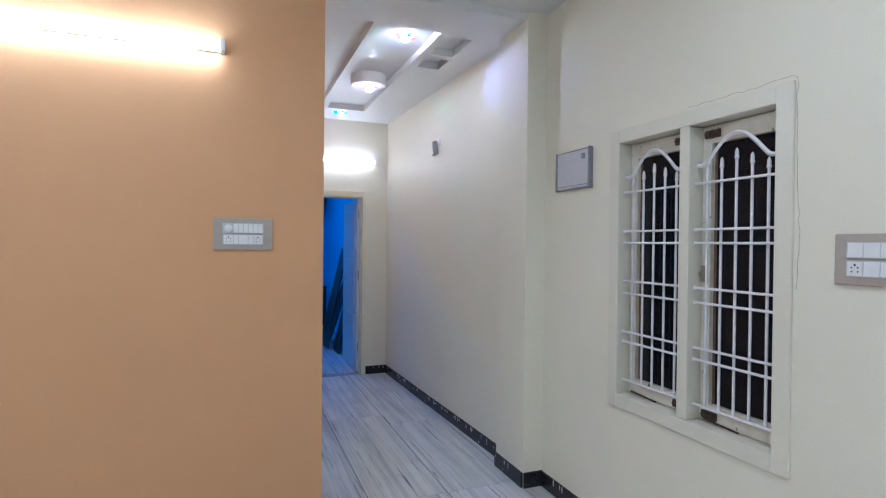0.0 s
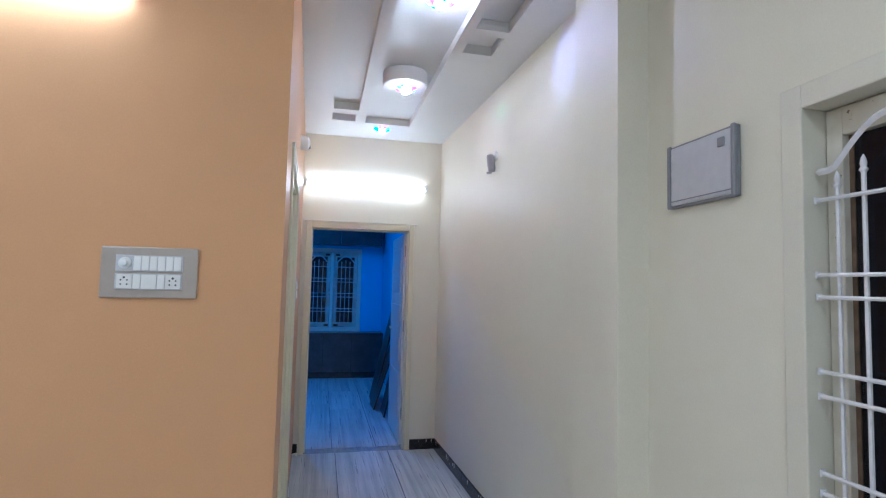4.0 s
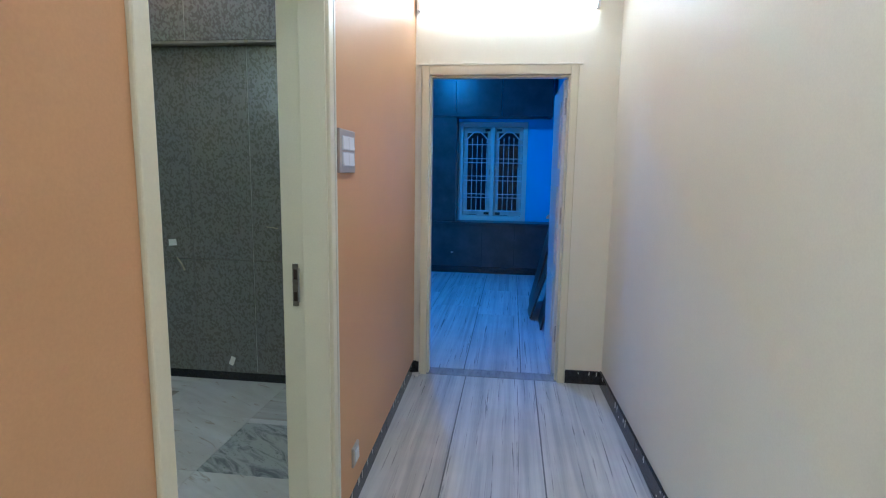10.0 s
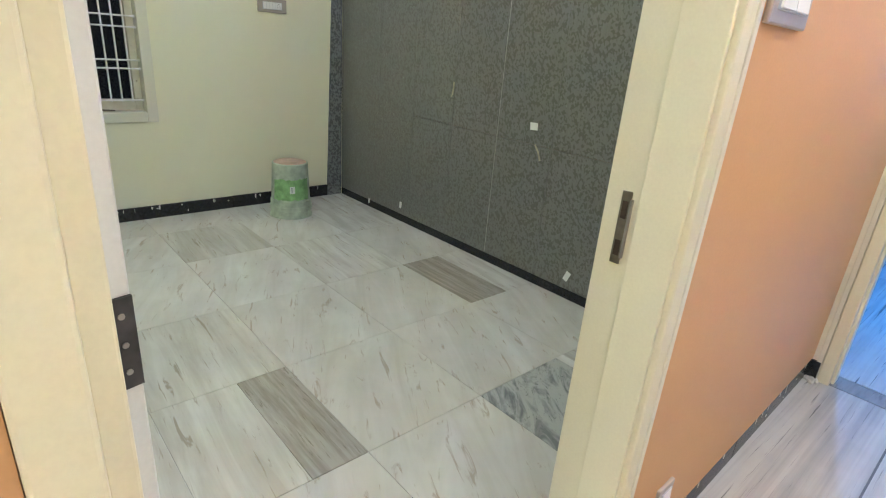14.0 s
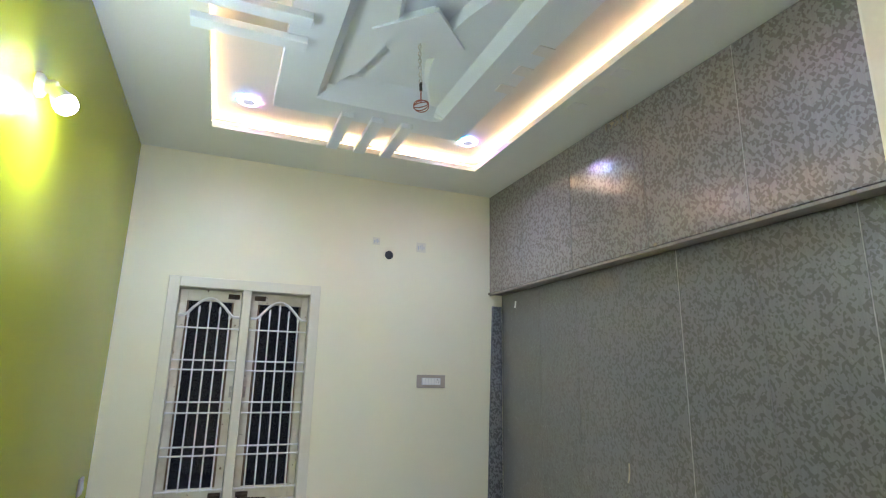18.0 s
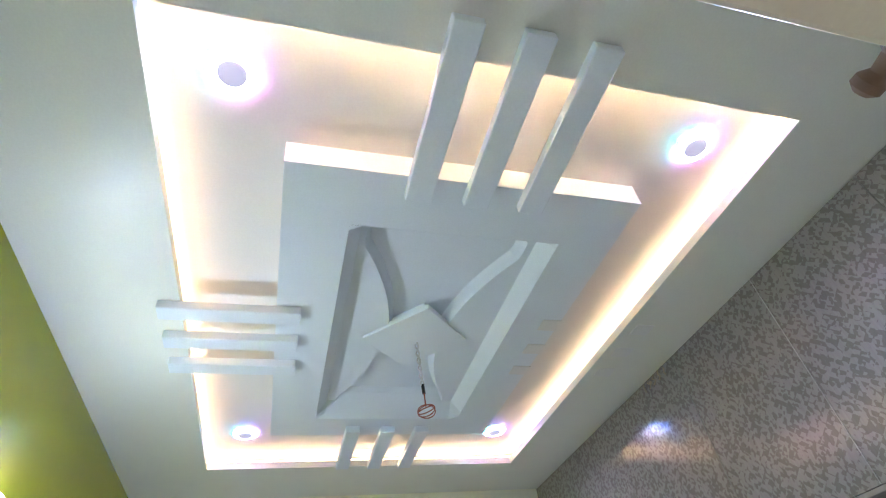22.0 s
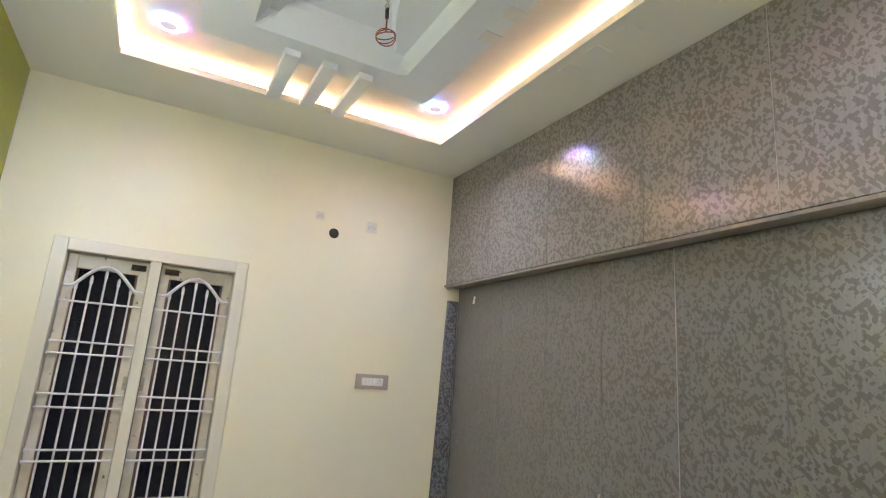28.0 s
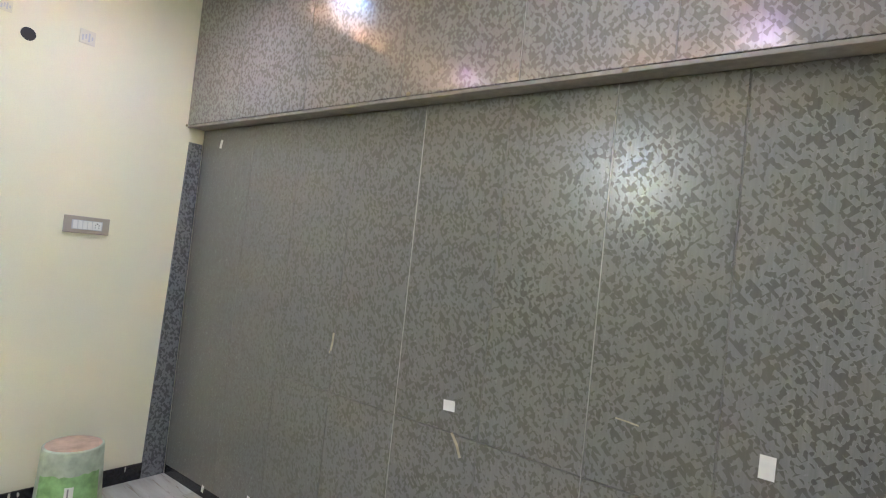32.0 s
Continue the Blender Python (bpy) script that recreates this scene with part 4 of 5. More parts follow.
# Small dent under the bedroom window, putty lump at the passage corner.
wm = thing("wall_mark", "tiny dark dent in the pale yellow wall under the window", "mark", at=face_x(XW, 2.504, 0.354, -1))
bm = bmesh.new()
rod(bm, [(-0.004, 0.0, 0.012), (0.002, -0.001, 0.0), (0.0, 0.0, -0.012)], 0.0035, 6)
part("dent", bm, M_TAPE, wm)
pl = thing("putty_heap", "grey crumbs of putty in the corner beside the door frame", "putty", at=pose(lx(YD) + 0.028, YD - 0.045, 0.0))
for k, (px, py, r) in enumerate(((0.0, 0.0, 0.020), (-0.018, 0.012, 0.015), (0.016, 0.014, 0.013), (0.006, -0.018, 0.010))):
    bm = bmesh.new()
    bmesh.ops.create_icosphere(bm, subdivisions=2, radius=r)
    for v in bm.verts:
        v.co *= 1 + 0.4 * noise.noise(v.co * 70 + Vector((k, 0, 0)))
        v.co.z *= 0.7
    bmesh.ops.translate(bm, verts=bm.verts, vec=(px, py, r * 0.55))
    part("crumb", bm, M_SMEAR, pl)


# ---- bedroom ceiling ----
CX0, CX1, CY0, CY1 = -3.345, -0.797, 2.150, 3.917     # opening of the cove
IX0, IX1, IY0, IY1 = -2.920, -1.178, 2.470, 3.600     # hanging island
PX0, PX1, PY0, PY1 = -2.735, -1.398, 2.676, 3.396     # pit in the island
ZT = HB + 0.088                                        # slab above the cove
slab_ceiling("ceiling_bedroom", XW, XE, YG, 4.95, HB, "cream plaster bedroom ceiling with a lit cove", M_POPC, [(CX0, CX1, CY0, CY1)], 0.036)
slab_ceiling("ceiling_bedroom_upper", XW, XE, YG, 4.95, ZT, "white slab above the lit cove", M_CEIL, [(PX0, PX1, PY0, PY1)])
bm = bmesh.new()
for d in ((CX0 - 0.17, CX0 - 0.15, CY0 - 0.17, CY1 + 0.17), (CX1 + 0.15, CX1 + 0.17, CY0 - 0.17, CY1 + 0.17), (CX0 - 0.15, CX1 + 0.15, CY0 - 0.17, CY0 - 0.15), (CX0 - 0.15, CX1 + 0.15, CY1 + 0.15, CY1 + 0.17)):
    box(bm, *d, HB + 0.036, ZT)
solid("ceiling_bedroom_upstand", bm, M_POP, "white upstand closing the cove", "ceiling", "structure")

slab_ceiling("ceiling_bedroom_island", IX0, IX1, IY0, IY1, HB, "raised plaster island with a sunk star vault", M_POP, [(PX0, PX1, PY0, PY1)], ZT - HB - 0.0005)
# Sunk vault: bevelled sides, two low plates whose edges are arcs, deeper fields between them.
bm = bmesh.new()
xc, yc, LOW, DEEP, BEV = -2.105, 3.033, 0.060, 0.106, 0.046
xs = [PX0, PX0 + BEV * 0.5, PX0 + BEV] + [PX0 + BEV + (PX1 - PX0 - 2 * BEV) * k / 44 for k in range(1, 44)] + [PX1 - BEV, PX1 - BEV * 0.5, PX1]
cols = []
for x in xs:
    s = abs(x - xc)
    half = min(0.095 + 0.55 * s * s, PY1 - yc - BEV - 0.052)
    edge = min((x - PX0) * 0.85, (PX1 - x) * 1.5)
    deep, low = min(DEEP, edge), min(LOW, edge)
    lip = 0.005 + 0.019 * min(1.0, (deep - low) / (DEEP - LOW)) if deep > low else 0.02
    rows = [(PY0, 0.0), (PY0 + BEV, low), (yc - half - lip, low), (yc - half, deep), (yc + half, deep), (yc + half + lip, low), (PY1 - BEV, low), (PY1, 0.0)]
    cols.append([bm.verts.new((x, y, HB + z - 0.0005)) for y, z in rows])
for p, q in zip(cols, cols[1:]):
    for j in range(7):
        bm.faces.new((p[j], p[j + 1], q[j + 1], q[j]))
solid("ceiling_bedroom_vault", bm, M_POP, "sunk plaster vault with curved ridges", "ceiling", "structure")
bm = bmesh.new()
prism(bm, [(xc - 0.190, yc + 0.002), (xc + 0.006, yc - 0.186), (xc + 0.196, yc + 0.010), (xc + 0.008, yc + 0.196)], HB + 0.070, HB + 0.116)
solid("ceiling_boss_block", bm, M_POP, "plaster block behind the square boss", "ceiling", "structure", bevel=0.003)
dia = bmesh.new()
prism(dia, [(-2.100, 2.815), (-1.868, 3.045), (-2.082, 3.265), (-2.315, 3.030)], HB + 0.048, HB + 0.071)
solid("ceiling_diamond", dia, M_POP, "square plaster boss turned on its corner", "ceiling", "structure", bevel=0.003)


def slat(dims, label):
    bm = bmesh.new()
    box(bm, *dims, HB - 0.034, HB - 0.0005)
    return solid("ceiling_slat", bm, M_POP, label, "ceiling slat", group="plaster slats across the cove", bevel=0.004)


for k in range(3):
    yc = 2.858 + 0.181 * k
    slat((-1.245, -0.690, yc - 0.040, yc + 0.040), "long white plaster slat crossing the lit cove")
    yw = 2.868 + 0.178 * k
    slat((-3.30, -2.815, yw - 0.036, yw + 0.036), "white plaster slat crossing the lit cove")
    xs = -1.874 - 0.181 * k
    slat((xs - 0.036, xs + 0.036, 2.080, 2.556), "short white plaster slat crossing the lit cove")
    for ya in (3.520, 3.965):
        bm = bmesh.new()
        box(bm, xs - 0.036, xs + 0.036, ya, ya + 0.085, HB - 0.0035, HB + 0.001)
        solid("slat_scar", bm, M_CEIL, "unpainted mark of a missing ceiling slat", "plaster mark", group="marks of missing slats", bevel=0.001)

# LED strips lying behind the cove's edge on three sides.
for d in ((CX0 - 0.034, CX0 - 0.024, CY0 - 0.02, CY1 + 0.02), (CX0 - 0.02, CX1, CY0 - 0.034, CY0 - 0.024), (CX0 - 0.02, CX1, CY1 + 0.024, CY1 + 0.034), (CX1 + 0.115, CX1 + 0.125, CY0, CY1)):
    st = thing("led_strip", "warm glowing led strip hidden in the ceiling cove", "led strip", group="cove led strips")
    up = 0.0 if d[0] > CX1 or d[2] > CY1 else 0.011
    boxpart("tape", (*d, HB + 0.0365, HB + 0.0375 + up), M_WHITE, st, bevel=0)
    boxpart("diodes", (d[0] + 0.001, d[1] - 0.001, d[2] + 0.001, d[3] - 0.001, HB + 0.0376 + up, HB + 0.0405 + up), M_STRIPD if d[0] > CX1 else M_STRIP, st, "glowing diodes", bevel=0)


def hue_ring(name, stops, strength):
    """A glowing ring whose colour turns round its centre, as in multi-coloured downlights."""
    m, nt, b = mat(name)
    tc = local(nt)
    sep = nt.nodes.new("ShaderNodeSeparateXYZ")
    nt.links.new(tc, sep.inputs[0])
    at2 = nt.nodes.new("ShaderNodeMath")
    at2.operation = "ARCTAN2"
    nt.links.new(sep.outputs[1], at2.inputs[0])
    nt.links.new(sep.outputs[0], at2.inputs[1])
    mr = nt.nodes.new("ShaderNodeMapRange")
    mr.inputs[1].default_value, mr.inputs[2].default_value = -math.pi, math.pi
    nt.links.new(at2.outputs[0], mr.inputs[0])
    r = ramp(nt, mr.outputs[0], stops)
    nt.links.new(r.outputs[0], b.inputs["Emission Color"])
    b.inputs["Emission Strength"].default_value = strength
    b.inputs["Base Color"].default_value = (0.6, 0.6, 0.6, 1)
    return m


M_RING = hue_ring("coloured_ring_glow", [(0.0, (0.80, 0.25, 0.75)), (0.22, (0.02, 0.80, 0.75)), (0.45, (0.10, 0.25, 1.0)), (0.70, (0.55, 0.15, 0.85)), (0.85, (0.95, 0.25, 0.65)), (1.0, (0.80, 0.25, 0.75))], 8.0)
# The disc is no lamp; its faint glow imitates light from the ring.
M_COVER = glow("faint_disc_glow", (0.34, 0.33, 0.40), 0.14)
M_RINGW = glow("white_ring_glow", (0.80, 0.87, 1.0), 4.5)
for k, (xx, yy) in enumerate(((-0.982, 2.332), (-0.986, 3.718), (-3.085, 2.342), (-3.072, 3.734))):
    dl = thing("downlight", "round ceiling downlight with a coloured glowing rim", "downlight", group="cove downlights", at=pose(xx, yy, ZT))
    bm = bmesh.new()
    lathe(bm, [(0.052, 0.0), (0.052, -0.010), (0.036, -0.012)], 32)
    part("body", bm, M_WHITE, dl, smooth=True)
    bm = bmesh.new()
    lathe(bm, [(0.058, -0.003), (0.064, -0.006), (0.058, -0.010)], 32, cap=False)
    part("coloured_rim", bm, M_RING, dl, "rim glowing cyan, blue and pink", smooth=True)
    bm = bmesh.new()
    lathe(bm, [(0.037, -0.0122), (0.052, -0.0112), (0.052, -0.0105)], 32, cap=False)
    part("white_ring", bm, M_RINGW, dl, "white glowing ring", smooth=True)
    bm = bmesh.new()
    lathe(bm, [(0.036, -0.010), (0.036, -0.017), (0.030, -0.019), (0.001, -0.019)], 32)
    part("cover", bm, M_COVER, dl, "dull grey disc", smooth=True)
    la = bpy.data.lights.new("downlight_beam", "SPOT")
    la.color, la.energy, la.shadow_soft_size, la.spot_size, la.spot_blend = (0.66, 0.79, 1.0), 2.8, 0.13, radians(150), 0.9
    ob = new("downlight_beam", la)
    ob.location = (xx, yy, ZT - 0.052)

# Fan wires hanging from the boss.
fw = thing("fan_wires", "twisted white fan wires with a red loop hanging from the ceiling", "wire", at=pose(-2.118, 3.050, HB + 0.048))
bm = bmesh.new()
for ph in (0, math.pi):
    rod(bm, [(0.006 * math.cos(ph + k * 0.9) + 0.03 * (k / 20) ** 1.5, 0.006 * math.sin(ph + k * 0.9), -0.011 * k) for k in range(21)], 0.0038, 6)
part("flex", bm, M_WIRE, fw, smooth=True)
bm = bmesh.new()
rod(bm, [(0.030, 0, -0.215), (0.032, 0.002, -0.255)], 0.007, 8)
part("tape_joint", bm, M_BLACK, fw, "black tape joint")
bm = bmesh.new()
rod(bm, [(0.032, 0.002, -0.25), (0.034, 0.003, -0.31)], 0.003, 6)
for q in range(3):
    rod(bm, [(0.034 + (0.030 + 0.004 * q) * math.cos(k * 0.45) * 0.9, 0.004 + 0.034 * math.sin(k * 0.45), -0.325 + 0.012 * math.sin(k * 0.45 + q) - 0.003 * q) for k in range(15)], 0.0022, 6)
part("red_loop", bm, M_COPPER, fw, "loop of thin red wire", smooth=True)

# ---- panelling and loft ----
def seam_x(name, x, y, z0, z1, bright, parent):
    boxpart(name, (x - 0.0016, x + 0.0016, y - 0.0008, y + 0.004, z0, z1), M_SEAM if bright else M_SEAMD, parent, bevel=0)


wd = thing("wardrobe", "tall grey laminate wardrobe front with a shard pattern", "wardrobe", at=pose(0, 0, 0))
cols = [XW + 0.018, -3.255, -2.830, -2.410, -1.994, -1.572, -1.156, -0.760, XE - 0.003]
for i, (a, b) in enumerate(zip(cols, cols[1:])):
    g = 0.0022
    spans = [(0.060, 2.166)] if i < 2 else [(0.060, 0.824), (0.829, 2.166)]
    for z0, z1 in spans:
        boxpart("door_panel", (a + g, b - g, YL, YL + 0.019, z0, z1), M_LAM, wd, bevel=0.0015)
for i, x in enumerate(cols[1:-1]):
    seam_x("seam", x, YL, 0.07, 2.16, i in (3, 5), wd)
boxpart("seam", (cols[2], XE - 0.004, YL - 0.0008, YL + 0.004, 0.8248, 0.8272), M_SEAMD, wd, bevel=0)
boxpart("plinth", (cols[0], XE - 0.004, YL + 0.003, YL + 0.03, 0.0, 0.058), M_SKIRT, wd, "black granite plinth", bevel=0.002)
boxpart("carcass", (XW + 0.002, XE - 0.004, YL + 0.021, 4.94, 0.005, 2.14), M_BARE, wd, bevel=0)
bm = bmesh.new()
lean = box(bm, XW + 0.001, XW + 0.016, YL - 0.138, YL + 0.001, 0.0, 2.075)
for v in lean:
    if v.co.z > 1 and v.co.y < YL - 0.1:
        v.co.y = YL - 0.082
part("filler_strip", bm, M_LAMB, wd, "blue-grey laminate strip leaning on the wall", bevel=0.002)

lf = thing("loft_cabinet", "grey laminate loft doors with a shard pattern below the ceiling", "cabinet", at=pose(0, 0, 0))
lc = [XW + 0.002, -3.295, -2.710, -2.065, -1.492, -0.954, XE - 0.003]
for a, b in zip(lc, lc[1:]):
    boxpart("loft_door", (a + 0.0018, b - 0.0018, YLOFT, YLOFT + 0.019, 2.178, HB - 0.004), M_LAMG_LIT, lf, bevel=0.0015)
for i, x in enumerate(lc[1:-1]):
    seam_x("seam", x, YLOFT, 2.18, HB - 0.006, i == 3, lf)
boxpart("bottom_lip", (XW + 0.001, XE - 0.003, YLOFT + 0.001, YLOFT + 0.016, 2.160, 2.176), M_EDGE, lf, "brown raw edge strip", bevel=0.002)
boxpart("soffit", (XW + 0.001, XE - 0.003, YLOFT + 0.016, YL + 0.03, 2.168, 2.176), M_EDGE, lf, bevel=0)
boxpart("carcass", (XW + 0.002, XE - 0.004, YLOFT + 0.021, 4.94, 2.177, HB - 0.003), M_BARE, lf, bevel=0)
for xx, yy, zz in ((XW + 0.012, YLOFT - 0.010, 2.172), (-2.275, YLOFT - 0.004, HB - 0.03), (-1.10, YLOFT - 0.006, 2.166), (-2.02, YLOFT - 0.003, 2.185)):
    bm = bmesh.new()
    bmesh.ops.create_icosphere(bm, subdivisions=2, radius=0.009)
    for v in bm.verts:
        v.co *= 1 + 0.35 * noise.noise(v.co * 60 + Vector((xx, 0, 0)))
        v.co.y *= 0.35
        v.co.x *= 1.4
    bmesh.ops.translate(bm, verts=bm.verts, vec=(xx, yy, zz))
    part("putty_lump", bm, M_TAPE, lf, "lump of dried putty", smooth=True)
# crumpled film stuck at the top edge of the loft
for k in range(5):
    bm = bmesh.new()
    rod(bm, [(-2.33 + 0.045 * k + 0.01 * math.sin(3 * j + k), YLOFT - 0.003 - 0.003 * (j % 2), HB - 0.008 - 0.016 * j) for j in range(4)], 0.004, 5)
    part("film_scrap", bm, M_TAPE, lf, "crumpled scrap of protective film")

for xx, zz, ww, hh, rr in ((-1.715, 0.930, 0.055, 0.042, -4), (-1.332, 0.139, 0.032, 0.060, 22), (-2.926, 0.132, 0.026, 0.052, 4), (-3.590, 2.070, 0.022, 0.052, 14), (-0.632, 1.020, 0.040, 0.066, 1), (-3.36, 0.052, 0.022, 0.040, 12)):
    bm = bmesh.new()
    box(bm, -ww / 2, ww / 2, -0.0012, 0.0, -hh / 2, hh / 2)
    solid("sticker", bm, M_PAPER, "small white paper sticker on the wardrobe", "sticker", group="paper stickers", at=pose(xx, YL - 0.0004, zz, 0, rr, 0))
for pts, r in (([(-2.419, 1.105), (-2.421, 1.06), (-2.427, 1.025), (-2.436, 1.008)], 0.007), ([(-1.690, 0.830), (-1.660, 0.790), (-1.640, 0.745)], 0.007), ([(-1.06, 1.050), (-1.02, 1.047), (-0.985, 1.043)], 0.003)):
    bm = bmesh.new()
    rod(bm, [(x, YL - 0.0006, z) for x, z in pts], r, 6)
    for v in bm.verts:
        v.co.y = YL - 0.0006 + (v.co.y - YL + 0.0006) * 0.10
    solid("tape_mark", bm, M_TAPEL, "brown residue of peeled tape on the wardrobe", "tape mark", group="tape marks")


# ---- paint buckets ----
def bucket(name, at, label, dusty=False, upside=False, lid=True, green=True, group=""):
    b = thing(name, label, "bucket", group=group, at=at)
    body_m = M_DUSTY if dusty else M_PBUCK
    H = 0.385
    prof = [(0.118, 0.0), (0.122, 0.004), (0.134, 0.26), (0.140, 0.265), (0.141, 0.300), (0.146, 0.305), (0.146, 0.335), (0.141, 0.340), (0.143, 0.368), (0.147, 0.372), (0.147, H)]
    flip = (lambda r, z: (r, H - z)) if upside else (lambda r, z: (r, z))
    bm = bmesh.new()
    lathe(bm, [flip(r, z) for r, z in prof], 40)
    part("tub", bm, body_m, b, smooth=True)
    if lid and not upside:
        bm = bmesh.new()
        lathe(bm, [(0.151, H - 0.026), (0.153, H - 0.022), (0.153, H + 0.004), (0.148, H + 0.008), (0.140, H + 0.004), (0.125, H + 0.003), (0.001, H + 0.002)], 40, cap=False)
        part("lid", bm, M_PBUCK, b, "dusty pinkish lid", smooth=True)
        bm = bmesh.new()
        lathe(bm, [(0.139, H + 0.0045), (0.001, H + 0.0055)], 32, cap=False)
        part("lid_stain", bm, M_LID, b, "pink paint crust")
        bm = bmesh.new()
        lathe(bm, [(0.1475, H - 0.040), (0.1485, H - 0.036), (0.1485, H - 0.031), (0.1475, H - 0.028)], 40, cap=False)
        part("seal_ring", bm, M_GREYD, b, "dark sealing ring", smooth=True)
    if green and not upside:
        def band(mt, z0, z1, a0, a1, nm, lb, lift=0.0012):
            bm = bmesh.new()
            n = max(3, int(abs(a1 - a0) / 0.14))
            rows = []
            for z in (z0, z1):
                r = 0.122 + (z - 0.004) * (0.012 / 0.256) + lift
                rows.append([bm.verts.new((r * math.cos(a0 + (a1 - a0) * k / n), r * math.sin(a0 + (a1 - a0) * k / n), z)) for k in range(n + 1)])
            for k in range(n):
                bm.faces.new((rows[0][k], rows[0][k + 1], rows[1][k + 1], rows[1][k]))
            return part(nm, bm, mt, b, lb, smooth=True)
        band(M_PGREEN, 0.012, 0.20, -math.pi, math.pi, "label", "printed green label")
        band(M_NAVY, 0.20, 0.262, -math.pi, math.pi, "label_band", "navy label band", 0.0014)
        band(M_PBUCK, 0.004, 0.262, -0.48, -0.28, "seam_strip", "white strip between prints", 0.0020)
        lab = band(M_PAPER, 0.030, 0.20, -0.12, 0.24, "print_panel", "white text panel", 0.0022)
        for k in range(5):
            a = -0.07 + 0.055 * k
            bm = bmesh.new()
            rr = 0.1335
            box(bm, -0.0012, 0.0012, -0.0022, 0.0022, 0.055, 0.185)
            o = part("text_bar", bm, M_GREYD, lab)
            o.matrix_local = pose(rr * math.cos(a) - 0.0022, rr * math.sin(a), 0, 0, 2.5, math.degrees(a))
        band(M_PAPER, 0.150, 0.195, -1.05, -0.66, "print_panel", "white text panel", 0.0022)
        band(M_PAPER, 0.040, 0.080, -1.05, -0.66, "print_panel", "white text panel", 0.0022)
    if upside:
        bm = bmesh.new()
        n, a0, a1 = 14, -1.1, 0.95
        rows = []
        for z in (0.135, 0.150, 0.265, 0.280):
            r = 0.134 - (z - 0.125) * (0.012 / 0.256) + 0.002
            rows.append([bm.verts.new((r * math.cos(a0 + (a1 - a0) * k / n), r * math.sin(a0 + (a1 - a0) * k / n), z + 0.012 * noise.noise(Vector((k * 0.7, z * 30, 0))))) for k in range(n + 1)])
        for p, q in zip(rows, rows[1:]):
            for k in range(n):
                bm.faces.new((p[k], p[k + 1], q[k + 1], q[k]))
        part("label", bm, M_PGREENL, b, "faded torn green label", smooth=True)
        bm = bmesh.new()
        box(bm, 0.130, 0.1335, -0.022, 0.012, 0.185, 0.235)
        part("print_panel", bm, M_PAPER, b, "pale printed patch")
        boxpart("print_bar", (0.1325, 0.1345, -0.012, -0.006, 0.19, 0.23), M_GREYD, b, bevel=0)
        bm = bmesh.new()
        lathe(bm, [(0.112, H + 0.0004), (0.108, H + 0.003), (0.001, H + 0.002)], 32, cap=False)
        part("base_crust", bm, M_LID, b, "pink paint dust on the base", smooth=True)
    if not upside:
        bm = bmesh.new()
        rod(bm, [(0.150 * math.cos(a), 0.150 * math.sin(a), 0.315 - 0.115 * math.sin((a + 0.15) / 1.9 * math.pi) ** 0.8 if 0 <= (a + 0.15) <= 1.9 else 0.315) for a in [-0.15 + 1.9 * k / 16 for k in range(17)]], 0.0035, 6)
        part("handle", bm, M_WHITE, b, "thin wire handle hanging down", smooth=True)
    return b


bucket("paint_bucket", pose(-2.810, 1.977, 0, 0, 0, 10) @ Matrix.Scale(1.07, 4), "white paint bucket with green label and lid on the floor", group="buckets by the green wall")
bucket("paint_bucket", pose(-3.165, 1.962, 0, 0, 0, 40) @ Matrix.Scale(1.07, 4), "dusty white paint bucket with pink lid on the floor", group="buckets by the green wall")
bucket("paint_bucket", pose(-3.500, 1.955, 0.0, 0, 0, -30) @ Matrix.Scale(1.07, 4), "dusty paint bucket with pink lid in the corner", dusty=True, group="buckets by the green wall")
bucket("paint_bucket", pose(-3.475, 3.735, 0, 0, 0, -18) @ Matrix.Scale(1.07, 4), "dusty bucket turned upside down with faded green label", dusty=True, upside=True)


# ---- passage ceiling lamps ----
def crystal(name, xx, yy, z, hue, core):
    c = thing(name, "small crystal ceiling lamp glowing in several colours", "ceiling lamp", group="crystal ceiling lamps", at=pose(xx, yy, z))
    bm = bmesh.new()
    lathe(bm, [(0.045, 0.0), (0.045, -0.006), (0.030, -0.010)], 24)
    part("base", bm, M_STEEL, c, smooth=True)
    bm = bmesh.new()
    lathe(bm, [(0.028, -0.010), (0.032, -0.026), (0.024, -0.042), (0.001, -0.046)], 12)
    part("bulb", bm, core, c, "white glowing core", smooth=True)
    for k in range(8):
        a = k * math.pi / 4 + 0.3
        bm = bmesh.new()
        vs = [bm.verts.new(p) for p in ((0.034, -0.010, -0.008), (0.034, 0.010, -0.008), (0.074, 0.014, -0.010), (0.074, -0.014, -0.010), (0.036, -0.008, -0.032), (0.036, 0.008, -0.032), (0.066, 0.0, -0.022))]
        for f in ((0, 1, 2, 3), (0, 4, 5, 1), (4, 6, 5), (1, 5, 6, 2), (0, 3, 6, 4), (2, 6, 3)):
            bm.faces.new([vs[i] for i in f])
        p = part("crystal", bm, TINTS[(k + hue) % 4], c, "glowing coloured crystal")
        p.matrix_local = pose(0, 0, 0, 0, 0, math.degrees(a))
    return c


